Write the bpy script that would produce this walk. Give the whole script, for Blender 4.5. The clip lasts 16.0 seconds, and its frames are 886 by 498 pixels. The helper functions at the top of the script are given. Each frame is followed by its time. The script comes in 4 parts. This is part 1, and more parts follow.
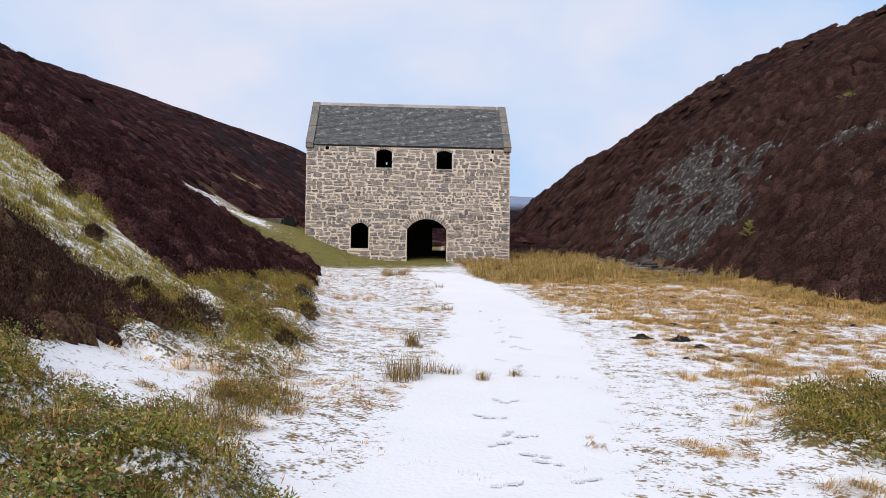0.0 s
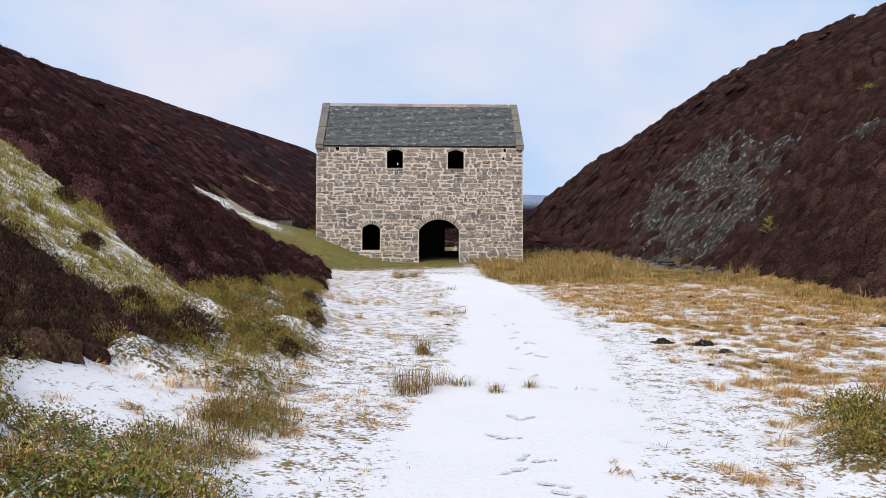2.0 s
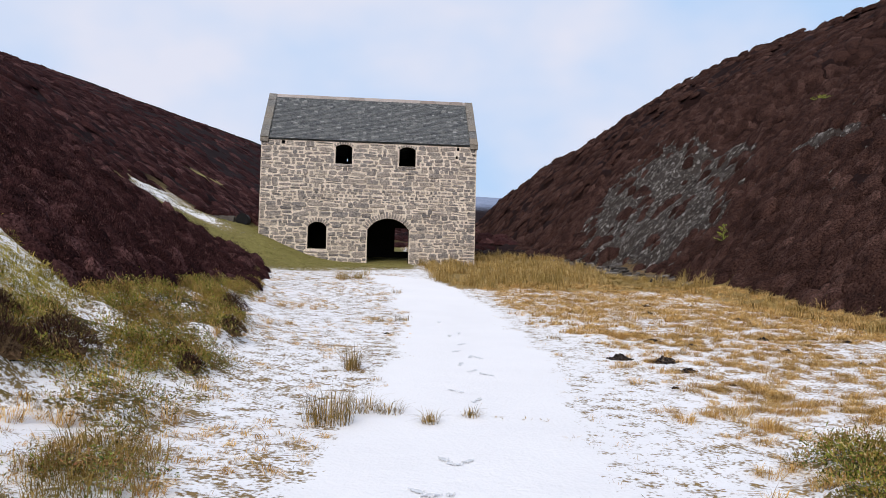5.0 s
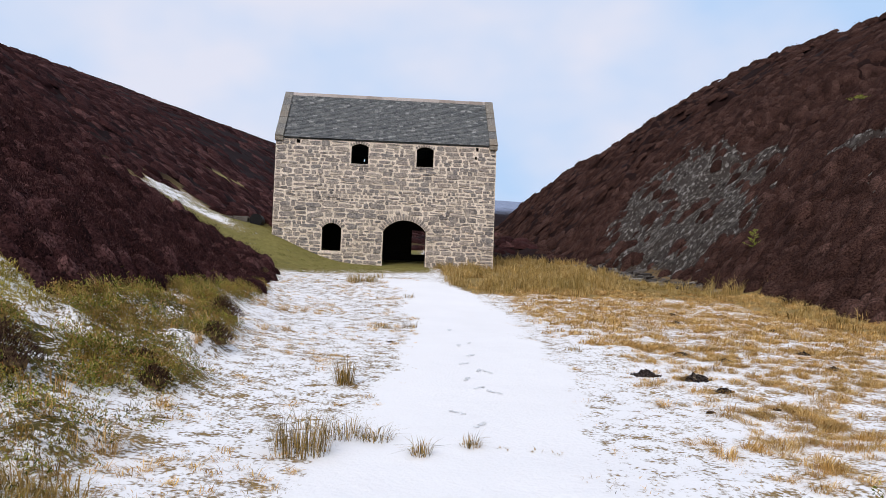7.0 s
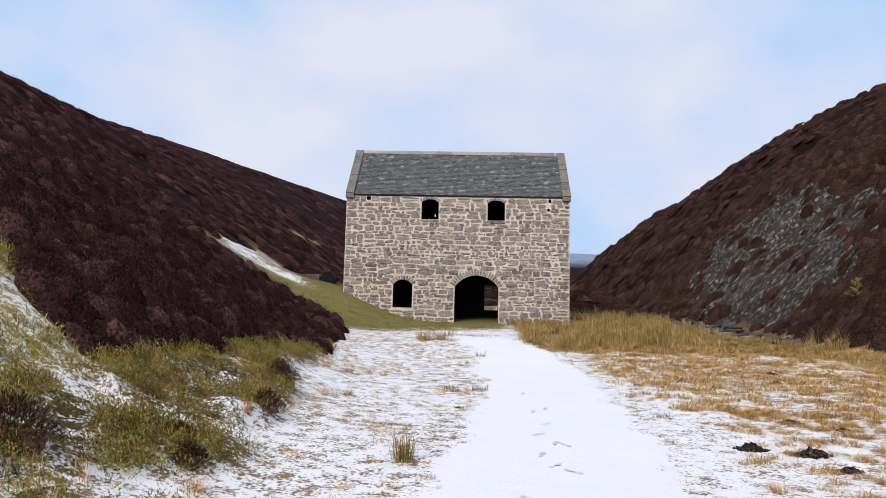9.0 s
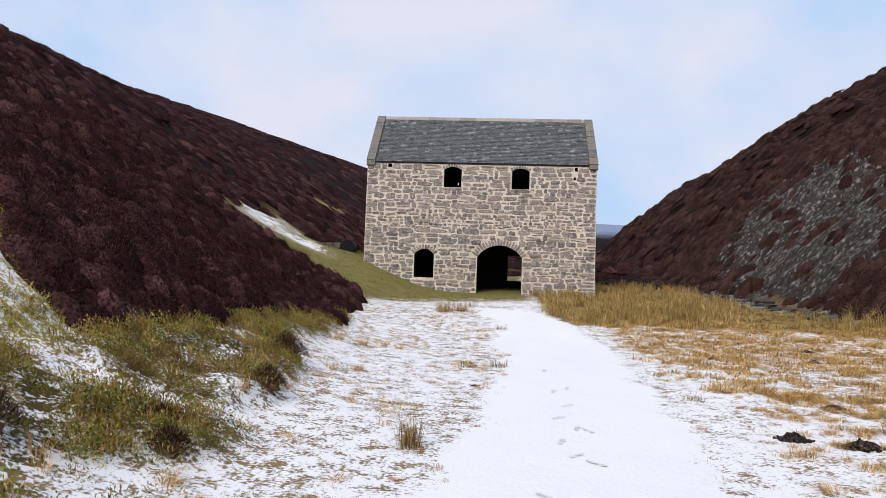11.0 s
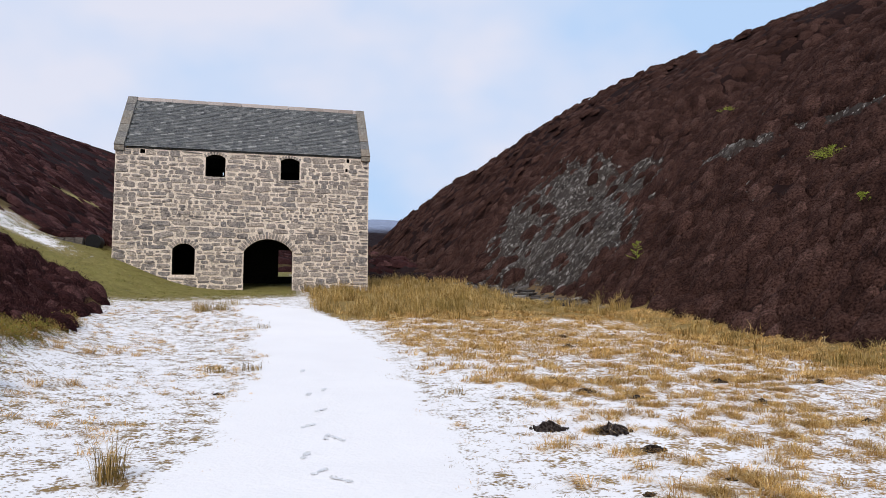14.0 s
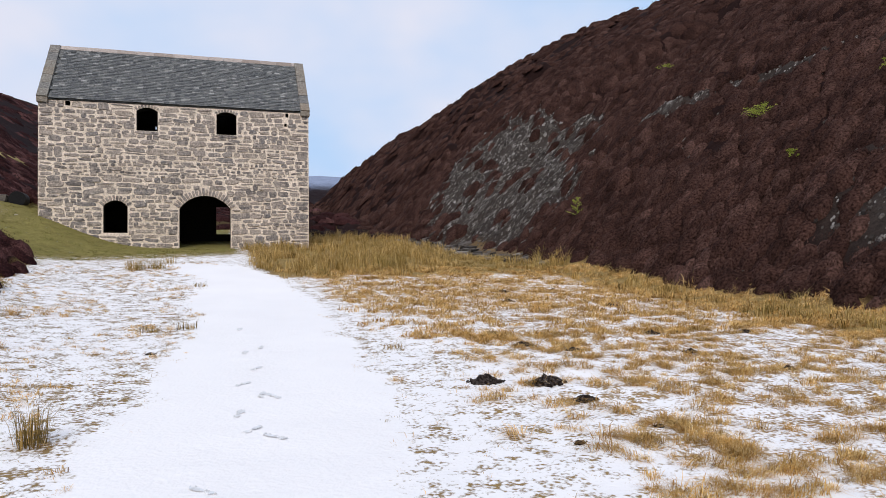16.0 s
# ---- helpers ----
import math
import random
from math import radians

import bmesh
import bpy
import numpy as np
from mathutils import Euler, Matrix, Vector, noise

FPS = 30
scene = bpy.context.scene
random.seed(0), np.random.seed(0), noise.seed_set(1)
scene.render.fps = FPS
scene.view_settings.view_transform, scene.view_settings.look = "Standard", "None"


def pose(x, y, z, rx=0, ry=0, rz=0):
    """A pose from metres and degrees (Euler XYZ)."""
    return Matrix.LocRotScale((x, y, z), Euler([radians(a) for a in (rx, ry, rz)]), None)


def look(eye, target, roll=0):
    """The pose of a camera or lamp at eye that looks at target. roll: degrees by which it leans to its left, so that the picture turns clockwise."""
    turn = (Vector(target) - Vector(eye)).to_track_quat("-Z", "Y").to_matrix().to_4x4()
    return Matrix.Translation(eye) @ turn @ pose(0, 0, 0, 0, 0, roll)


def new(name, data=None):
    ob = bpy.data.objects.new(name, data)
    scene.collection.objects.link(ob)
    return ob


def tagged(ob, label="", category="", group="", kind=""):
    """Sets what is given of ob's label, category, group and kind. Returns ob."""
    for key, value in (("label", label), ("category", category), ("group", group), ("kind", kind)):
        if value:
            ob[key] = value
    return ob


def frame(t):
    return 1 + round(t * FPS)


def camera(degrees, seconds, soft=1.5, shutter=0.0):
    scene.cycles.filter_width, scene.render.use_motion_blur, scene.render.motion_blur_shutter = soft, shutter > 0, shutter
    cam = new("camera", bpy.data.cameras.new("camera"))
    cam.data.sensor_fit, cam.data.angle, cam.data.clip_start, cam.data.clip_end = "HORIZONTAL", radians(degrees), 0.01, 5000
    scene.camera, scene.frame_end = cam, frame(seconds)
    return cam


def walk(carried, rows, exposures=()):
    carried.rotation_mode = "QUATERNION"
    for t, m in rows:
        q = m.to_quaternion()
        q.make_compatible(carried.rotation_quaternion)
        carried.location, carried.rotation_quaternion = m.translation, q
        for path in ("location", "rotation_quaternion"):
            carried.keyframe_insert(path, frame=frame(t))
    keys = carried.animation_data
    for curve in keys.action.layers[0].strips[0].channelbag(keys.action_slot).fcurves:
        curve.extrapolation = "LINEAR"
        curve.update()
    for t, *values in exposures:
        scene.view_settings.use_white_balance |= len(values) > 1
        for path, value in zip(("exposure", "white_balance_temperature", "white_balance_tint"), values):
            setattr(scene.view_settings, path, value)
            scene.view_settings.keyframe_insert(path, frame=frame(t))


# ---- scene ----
cam = camera(63.6, 16.0, soft=0.5)
PATH = [
    (0, (-0.518, 0.898, 1.566), (-0.417, 2.894, 1.649), 0.8),
    (0.5, (-0.512, 0.978, 1.551), (-0.423, 2.975, 1.622), 0.6),
    (1, (-0.356, 1.151, 1.598), (-0.29, 3.148, 1.666), 0.4),
    (1.5, (-0.338, 1.31, 1.612), (-0.279, 3.307, 1.686), 0.1),
    (2, (-0.435, 1.436, 1.66), (-0.372, 3.433, 1.741), 0.1),
    (2.5, (-0.449, 1.606, 1.646), (-0.365, 3.602, 1.733), 0.4),
    (3, (-0.294, 1.804, 1.669), (-0.183, 3.799, 1.759), 0.8),
    (3.5, (-0.21, 2.034, 1.69), (-0.06, 4.027, 1.774), 1.2),
    (4, (-0.252, 2.323, 1.728), (-0.059, 4.312, 1.812), 1.3),
    (6.5, (0.209, 3.699, 1.761), (0.382, 5.689, 1.847), 1.6),
    (7, (0.235, 4.013, 1.774), (0.365, 6.006, 1.867), 2.0),
    (7.5, (0.223, 4.282, 1.795), (0.29, 6.278, 1.905), 2.1),
    (8, (0.342, 4.493, 1.814), (0.349, 6.488, 1.957), 1.9),
    (8.5, (0.442, 4.73, 1.823), (0.378, 6.72, 2.008), 1.9),
    (9, (0.392, 4.98, 1.858), (0.309, 6.963, 2.098), 1.4),
    (9.2, (0.382, 5.071, 1.855), (0.279, 7.051, 2.114), 1.2),
    (11.3, (0.578, 5.969, 1.94), (0.426, 7.958, 2.087), 2.1),
    (11.5, (0.637, 6.072, 1.938), (0.521, 8.062, 2.091), 2.3),
    (12, (0.729, 6.34, 1.952), (0.693, 8.332, 2.124), 1.6),
    (12.5, (0.764, 6.671, 1.918), (0.834, 8.662, 2.098), 0.3),
    (13, (0.843, 6.801, 1.93), (1.015, 8.786, 2.107), 0.1),
    (13.5, (0.929, 6.859, 1.918), (1.2, 8.834, 2.082), 0.5),
    (14, (0.987, 6.898, 1.914), (1.443, 8.839, 2.067), 0.1),
    (14.5, (1.09, 6.982, 1.912), (1.78, 8.854, 2.047), -0.4),
    (15, (1.11, 6.982, 1.909), (1.917, 8.809, 2.013), -0.7),
    (15.5, (1.11, 6.974, 1.9), (1.876, 8.82, 1.968), -0.7),
    (16, (1.094, 6.944, 1.898), (1.701, 8.849, 1.93), -0.4),
]
walk(cam, [(t, look(eye, target, roll)) for t, eye, target, roll in PATH])

# ---- world, sun, exposure ----
SUN_UP, SUN_TURN = 38.0, 200.0
world = bpy.data.worlds.new("overcast_sky")
scene.world = world
world.use_nodes = True
wn, wl = world.node_tree.nodes, world.node_tree.links
wn.clear()
w_out = wn.new("ShaderNodeOutputWorld")
w_bg = wn.new("ShaderNodeBackground")
w_sky = wn.new("ShaderNodeTexSky")
w_sky.sky_type = "NISHITA"
w_sky.sun_disc = False
w_sky.sun_elevation, w_sky.sun_rotation = radians(SUN_UP), radians(SUN_TURN)
w_sky.air_density, w_sky.dust_density = 1.0, 3.0
w_co = wn.new("ShaderNodeTexCoord")
w_map = wn.new("ShaderNodeMapping")
w_map.inputs["Scale"].default_value = (1.0, 1.0, 1.6)
w_noise = wn.new("ShaderNodeTexNoise")
w_noise.inputs["Scale"].default_value, w_noise.inputs["Detail"].default_value = 2.3, 4.0
w_ramp = wn.new("ShaderNodeValToRGB")
w_ramp.color_ramp.elements[0].position, w_ramp.color_ramp.elements[0].color = 0.38, (5.0, 6.9, 9.8, 1)
w_ramp.color_ramp.elements[1].position, w_ramp.color_ramp.elements[1].color = 0.60, (7.9, 8.1, 9.4, 1)
w_mix = wn.new("ShaderNodeMix")
w_mix.data_type = "RGBA"
w_mix.inputs["Factor"].default_value = 0.93
wl.new(w_co.outputs["Generated"], w_map.inputs["Vector"])
wl.new(w_map.outputs["Vector"], w_noise.inputs["Vector"])
wl.new(w_noise.outputs["Fac"], w_ramp.inputs["Fac"])
wl.new(w_sky.outputs["Color"], w_mix.inputs["A"])
wl.new(w_ramp.outputs["Color"], w_mix.inputs["B"])
wl.new(w_mix.outputs["Result"], w_bg.inputs["Color"])
w_bg.inputs["Strength"].default_value = 0.1
wl.new(w_bg.outputs["Background"], w_out.inputs["Surface"])

sun_data = bpy.data.lights.new("sun", "SUN")
sun_data.energy, sun_data.angle, sun_data.color = 2.0, radians(22), (1.0, 0.92, 0.82)
sun = new("sun", sun_data)
sun.matrix_world = look((0, 0, 60), (60 * math.sin(radians(SUN_TURN + 180)) / math.tan(radians(SUN_UP)), 60 * math.cos(radians(SUN_TURN + 180)) / math.tan(radians(SUN_UP)), 0))
scene.view_settings.exposure = 0.01


# ---- materials ----
def material(name, base, rough=0.85, spread=0.0, grain=0.0, grain_size=0.05, patch=0.0, patch_size=0.8, other=None, bump=0.0,
             bump_size=0.02, by_island=False, by_object=False, ramp=None, metallic=0.0, gloss=0.08):
    """A matt surface: colours from a ramp picked per piece, broken by grain and by larger patches."""
    mat = bpy.data.materials.new(name)
    mat.use_nodes = True
    n, l = mat.node_tree.nodes, mat.node_tree.links
    shader = n["Principled BSDF"]
    shader.inputs["Roughness"].default_value = rough
    shader.inputs["Metallic"].default_value = metallic
    shader.inputs["Specular IOR Level"].default_value = gloss
    geo = n.new("ShaderNodeNewGeometry")
    colours = ramp or [base, base]
    ramp_node = n.new("ShaderNodeValToRGB")
    ramp_node.color_ramp.interpolation = "LINEAR"
    e = ramp_node.color_ramp.elements
    while len(e) < len(colours):
        e.new(0.5)
    for i, c in enumerate(colours):
        e[i].position, e[i].color = i / max(1, len(colours) - 1), (*c, 1)
    if by_island:
        l.new(geo.outputs["Random Per Island"], ramp_node.inputs["Fac"])
    elif by_object:
        info = n.new("ShaderNodeObjectInfo")
        l.new(info.outputs["Random"], ramp_node.inputs["Fac"])
    colour = ramp_node.outputs["Color"]
    if patch:
        big = n.new("ShaderNodeTexNoise")
        big.inputs["Scale"].default_value, big.inputs["Detail"].default_value = 1 / patch_size, 3
        l.new(geo.outputs["Position"], big.inputs["Vector"])
        edge = n.new("ShaderNodeMapRange")
        edge.inputs["From Min"].default_value, edge.inputs["From Max"].default_value = 0.42, 0.66
        edge.inputs["To Max"].default_value = patch
        l.new(big.outputs["Fac"], edge.inputs["Value"])
        mix = n.new("ShaderNodeMix")
        mix.data_type = "RGBA"
        l.new(edge.outputs["Result"], mix.inputs["Factor"])
        l.new(colour, mix.inputs["A"])
        mix.inputs["B"].default_value = (*(other or base), 1)
        colour = mix.outputs["Result"]
    if grain:
        fine = n.new("ShaderNodeTexNoise")
        fine.inputs["Scale"].default_value, fine.inputs["Detail"].default_value = 1 / grain_size, 5
        l.new(geo.outputs["Position"], fine.inputs["Vector"])
        span = n.new("ShaderNodeMapRange")
        span.inputs["From Min"].default_value, span.inputs["From Max"].default_value = 0.3, 0.7
        span.inputs["To Min"].default_value, span.inputs["To Max"].default_value = 1 - grain, 1 + grain
        l.new(fine.outputs["Fac"], span.inputs["Value"])
        mul = n.new("ShaderNodeVectorMath")
        mul.operation = "SCALE"
        l.new(colour, mul.inputs[0])
        l.new(span.outputs["Result"], mul.inputs["Scale"])
        colour = mul.outputs["Vector"]
    l.new(colour, shader.inputs["Base Color"])
    if bump:
        rel = n.new("ShaderNodeTexNoise")
        rel.inputs["Scale"].default_value, rel.inputs["Detail"].default_value = 1 / bump_size, 4
        l.new(geo.outputs["Position"], rel.inputs["Vector"])
        bn = n.new("ShaderNodeBump")
        bn.inputs["Strength"].default_value, bn.inputs["Distance"].default_value = 0.8, bump
        l.new(rel.outputs["Fac"], bn.inputs["Height"])
        l.new(bn.outputs["Normal"], shader.inputs["Normal"])
    return mat


def ground_material():
    """Bare ground in the colour of its cover, with snow lying in patches where the cover lets it."""
    mat = bpy.data.materials.new("ground_with_snow")
    mat.use_nodes = True
    n, l = mat.node_tree.nodes, mat.node_tree.links
    shader = n["Principled BSDF"]
    geo = n.new("ShaderNodeNewGeometry")
    att = n.new("ShaderNodeVertexColor")
    att.layer_name = "cover"

    def noise_at(size, detail):
        t = n.new("ShaderNodeTexNoise")
        t.inputs["Scale"].default_value, t.inputs["Detail"].default_value = 1 / size, detail
        l.new(geo.outputs["Position"], t.inputs["Vector"])
        return t.outputs["Fac"]

    def maths(op, a, b):
        m = n.new("ShaderNodeMath")
        m.operation = op
        for k, v in enumerate((a, b)):
            if isinstance(v, (int, float)):
                m.inputs[k].default_value = v
            else:
                l.new(v, m.inputs[k])
        return m.outputs[0]

    fine, mid, big = noise_at(0.045, 6), noise_at(0.22, 5), noise_at(1.3, 3)
    level = maths("ADD", maths("ADD", maths("MULTIPLY", fine, 0.6), maths("MULTIPLY", mid, 0.5)), maths("MULTIPLY", big, 0.2))
    edge = n.new("ShaderNodeMapRange")
    l.new(maths("ADD", maths("SUBTRACT", att.outputs["Alpha"], level), 0.5), edge.inputs["Value"])
    edge.inputs["From Min"].default_value, edge.inputs["From Max"].default_value = 0.45, 0.55
    shade = n.new("ShaderNodeMapRange")
    shade.inputs["From Min"].default_value, shade.inputs["From Max"].default_value = 0.3, 0.7
    shade.inputs["To Min"].default_value, shade.inputs["To Max"].default_value = 0.35, 1.65
    l.new(maths("ADD", maths("ADD", maths("MULTIPLY", fine, 0.45), maths("MULTIPLY", mid, 0.3)), maths("MULTIPLY", noise_at(3.5, 6), 0.25)), shade.inputs["Value"])
    mul = n.new("ShaderNodeVectorMath")
    mul.operation = "SCALE"
    l.new(att.outputs["Color"], mul.inputs[0])
    l.new(shade.outputs["Result"], mul.inputs["Scale"])
    snow = n.new("ShaderNodeMix")
    snow.data_type = "RGBA"
    l.new(big, snow.inputs["Factor"])
    snow.inputs["A"].default_value, snow.inputs["B"].default_value = (0.83, 0.815, 0.825, 1), (0.91, 0.895, 0.90, 1)
    mix = n.new("ShaderNodeMix")
    mix.data_type = "RGBA"
    l.new(edge.outputs["Result"], mix.inputs["Factor"])
    l.new(mul.outputs["Vector"], mix.inputs["A"])
    l.new(snow.outputs["Result"], mix.inputs["B"])
    l.new(mix.outputs["Result"], shader.inputs["Base Color"])
    shader.inputs["Roughness"].default_value = 0.9
    shader.inputs["Specular IOR Level"].default_value = 0.04
    bn = n.new("ShaderNodeBump")
    bn.inputs["Strength"].default_value, bn.inputs["Distance"].default_value = 0.6, 0.02
    l.new(maths("ADD", maths("ADD", fine, mid), maths("MULTIPLY", edge.outputs["Result"], 0.5)), bn.inputs["Height"])
    l.new(bn.outputs["Normal"], shader.inputs["Normal"])
    return mat


GROUND = ground_material()
HEATHER = material("winter_heather", (0.06, 0.03, 0.03), 0.95, by_island=True, patch=0.6, patch_size=0.5, other=(0.016, 0.007, 0.007), grain=0.75, grain_size=0.05, bump=0.06, bump_size=0.06,
                   ramp=[(0.018, 0.0072, 0.0072), (0.034, 0.0142, 0.0142), (0.050, 0.0212, 0.0208), (0.105, 0.050, 0.047)], gloss=0.02)
HEATHER_RIGHT = material("rusty_heather", (0.05, 0.03, 0.025), 0.95, by_island=True, patch=0.6, patch_size=1.0, other=(0.014, 0.007, 0.006), grain=0.75, grain_size=0.07, bump=0.08, bump_size=0.08,
                         ramp=[(0.036, 0.0185, 0.015), (0.048, 0.0245, 0.0195), (0.060, 0.031, 0.025), (0.084, 0.046, 0.0375)], gloss=0.02)
OLIVE = material("olive_heath", (0.1, 0.1, 0.03), 0.85, by_island=True, patch=0.6, patch_size=0.45, other=(0.21, 0.105, 0.035), grain=0.65, grain_size=0.28,
                 ramp=[(0.025, 0.03, 0.007), (0.10, 0.125, 0.02), (0.21, 0.23, 0.035), (0.30, 0.27, 0.05), (0.30, 0.13, 0.045), (0.56, 0.45, 0.2)])
BUSH = material("brown_purple_heather", (0.06, 0.03, 0.03), 0.95, by_island=True, patch=0.2, patch_size=0.3, other=(0.10, 0.085, 0.025), grain=0.7, grain_size=0.04, bump=0.05, bump_size=0.04,
                ramp=[(0.02, 0.009, 0.010), (0.036, 0.016, 0.017), (0.055, 0.025, 0.025), (0.085, 0.045, 0.035), (0.13, 0.085, 0.045)], gloss=0.02)
RUSTY = material("rusty_bank_grass", (0.25, 0.15, 0.05), 0.85, by_island=True, patch=0.5, patch_size=0.6, other=(0.16, 0.15, 0.035),
                 ramp=[(0.10, 0.075, 0.02), (0.24, 0.14, 0.04), (0.34, 0.20, 0.06), (0.44, 0.30, 0.12)])
BILBERRY = material("bilberry_leaves", (0.06, 0.09, 0.03), 0.6, by_island=True, patch=0.35, patch_size=0.4, other=(0.22, 0.12, 0.04), grain=0.5, grain_size=0.2,
                    ramp=[(0.03, 0.045, 0.012), (0.10, 0.15, 0.03), (0.20, 0.26, 0.05), (0.27, 0.10, 0.055), (0.46, 0.43, 0.17)])
MOSS = material("yellow_moss_grass", (0.2, 0.2, 0.05), 0.9, by_island=True, patch=0.6, patch_size=0.6, other=(0.17, 0.115, 0.03), grain=0.5, grain_size=0.25,
                ramp=[(0.10, 0.085, 0.018), (0.30, 0.26, 0.045), (0.46, 0.37, 0.08), (0.60, 0.47, 0.17)])
STRAW = material("straw_grass", (0.4, 0.28, 0.12), 0.8, by_island=True, patch=0.55, patch_size=0.35, other=(0.42, 0.22, 0.06), grain=0.35, grain_size=0.25,
                 ramp=[(0.17, 0.09, 0.025), (0.46, 0.26, 0.075), (0.62, 0.38, 0.12), (0.72, 0.49, 0.20), (0.80, 0.63, 0.36)])
RUSH = material("dry_rushes", (0.3, 0.22, 0.1), 0.75, by_island=True, patch=0.55, patch_size=1.6, other=(0.22, 0.17, 0.05), grain=0.3, grain_size=0.5,
                ramp=[(0.12, 0.09, 0.025), (0.30, 0.19, 0.06), (0.44, 0.28, 0.09), (0.56, 0.38, 0.15), (0.66, 0.50, 0.26)])
GREEN_RUSH = material("green_brown_rush", (0.15, 0.15, 0.06), 0.7, by_island=True,
                      ramp=[(0.06, 0.04, 0.015), (0.17, 0.12, 0.035), (0.32, 0.20, 0.06), (0.50, 0.34, 0.13)])
TURF = material("short_green_turf", (0.12, 0.13, 0.04), 0.9, by_island=True, patch=0.6, patch_size=1.0, other=(0.26, 0.20, 0.08),
                ramp=[(0.08, 0.09, 0.02), (0.17, 0.18, 0.045), (0.25, 0.23, 0.07), (0.34, 0.28, 0.12)])
NEEDLES = material("yellow_green_needles", (0.3, 0.35, 0.05), 0.7, by_island=True,
                   ramp=[(0.14, 0.20, 0.03), (0.30, 0.36, 0.05), (0.48, 0.50, 0.10)])
TWIG = material("brown_twig", (0.10, 0.065, 0.045), 0.9, grain=0.4, grain_size=0.01)
SOIL = material("wet_dark_soil", (0.018, 0.012, 0.010), 0.85, grain=0.6, grain_size=0.03, bump=0.04, bump_size=0.025, patch=0.3, patch_size=0.03, other=(0.20, 0.17, 0.155), gloss=0.05)
SCREE = material("grey_scree_stone", (0.2, 0.18, 0.17), 0.85, by_island=True, grain=0.35, grain_size=0.06, patch=0.45, patch_size=0.9, other=(0.055, 0.046, 0.042),
                 ramp=[(0.022, 0.018, 0.016), (0.055, 0.047, 0.042), (0.10, 0.087, 0.078), (0.15, 0.135, 0.123), (0.31, 0.29, 0.275)])
STONE = material("grey_rubble_stone", (0.3, 0.27, 0.24), 0.9, by_object=True, grain=0.55, grain_size=0.07, bump=0.015, bump_size=0.05, patch=0.55, patch_size=0.16,
                 other=(0.50, 0.43, 0.37), ramp=[(0.12, 0.11, 0.11), (0.20, 0.18, 0.172), (0.27, 0.235, 0.215), (0.34, 0.29, 0.25), (0.18, 0.168, 0.168), (0.40, 0.345, 0.295)])
STONE_FAR = material("grey_rubble_stone_joined", (0.3, 0.27, 0.24), 0.9, by_island=True, grain=0.55, grain_size=0.07, bump=0.015, bump_size=0.05, patch=0.55, patch_size=0.16,
                 other=(0.50, 0.43, 0.37), ramp=[(0.12, 0.11, 0.11), (0.20, 0.18, 0.172), (0.27, 0.235, 0.215), (0.34, 0.29, 0.25), (0.18, 0.168, 0.168), (0.40, 0.345, 0.295)])
MORTAR = material("pale_lime_mortar", (0.76, 0.655, 0.555), 0.95, grain=0.3, grain_size=0.06, patch=0.75, patch_size=1.3, other=(0.57, 0.485, 0.40), bump=0.02, bump_size=0.06)
# near-black stone: the shade indoors is put into its colour
DARK_WALL = material("shade_dark_masonry", (0.022, 0.02, 0.018), 0.95, grain=0.4, grain_size=0.1, bump=0.02, bump_size=0.1, gloss=0.0)
SLATE = material("grey_blue_slate", (0.1, 0.11, 0.12), 0.6, by_island=True, grain=0.45, grain_size=0.05, patch=0.45, patch_size=0.07, other=(0.26, 0.26, 0.25), gloss=0.15,
                 ramp=[(0.045, 0.05, 0.055), (0.06, 0.065, 0.07), (0.07, 0.075, 0.08), (0.08, 0.085, 0.09), (0.09, 0.095, 0.098), (0.10, 0.104, 0.106), (0.11, 0.113, 0.114), (0.12, 0.122, 0.122), (0.13, 0.132, 0.13), (0.30, 0.30, 0.29)])
COPING = material("lichened_coping_stone", (0.3, 0.29, 0.26), 0.9, by_object=True, grain=0.45, grain_size=0.06, bump=0.01, bump_size=0.05, patch=0.5, patch_size=0.1,
                  other=(0.34, 0.33, 0.30), ramp=[(0.12, 0.12, 0.125), (0.18, 0.165, 0.145), (0.22, 0.18, 0.14), (0.15, 0.15, 0.155)])
RIDGE = material("pale_ridge_stone", (0.5, 0.46, 0.4), 0.9, by_object=True, grain=0.3, grain_size=0.05, ramp=[(0.26, 0.21, 0.18), (0.36, 0.31, 0.28), (0.44, 0.38, 0.35)])
PRINT = material("trodden_snow_and_turf", (0.74, 0.75, 0.78), 0.9, grain=0.1, grain_size=0.03, patch=0.5, patch_size=0.035, other=(0.42, 0.41, 0.38))
SNOW = material("fresh_snow", (0.86, 0.87, 0.90), 0.8, grain=0.04, grain_size=0.05, bump=0.004, bump_size=0.03)
WATER = material("peaty_stream_water", (0.03, 0.035, 0.04), 0.08, gloss=0.5)
BLACK = material("hollow_black", (0.012, 0.012, 0.013), 0.6, grain=0.4, grain_size=0.05)


# ---- the lie of the land ----
def curve(knots, soft=0.0):
    """A smooth line through a few (place, value) knots."""
    a = np.array(knots, float)
    grid = np.linspace(a[0, 0], a[-1, 0], 4000)
    v = np.interp(grid, a[:, 0], a[:, 1])
    if soft:
        n = max(3, int(soft / (grid[1] - grid[0])) | 1)
        k = np.hanning(n + 2)[1:-1]
        v = np.convolve(np.pad(v, n // 2, mode="reflect", reflect_type="odd"), k / k.sum(), "valid")
    return lambda q: np.interp(q, grid, v)


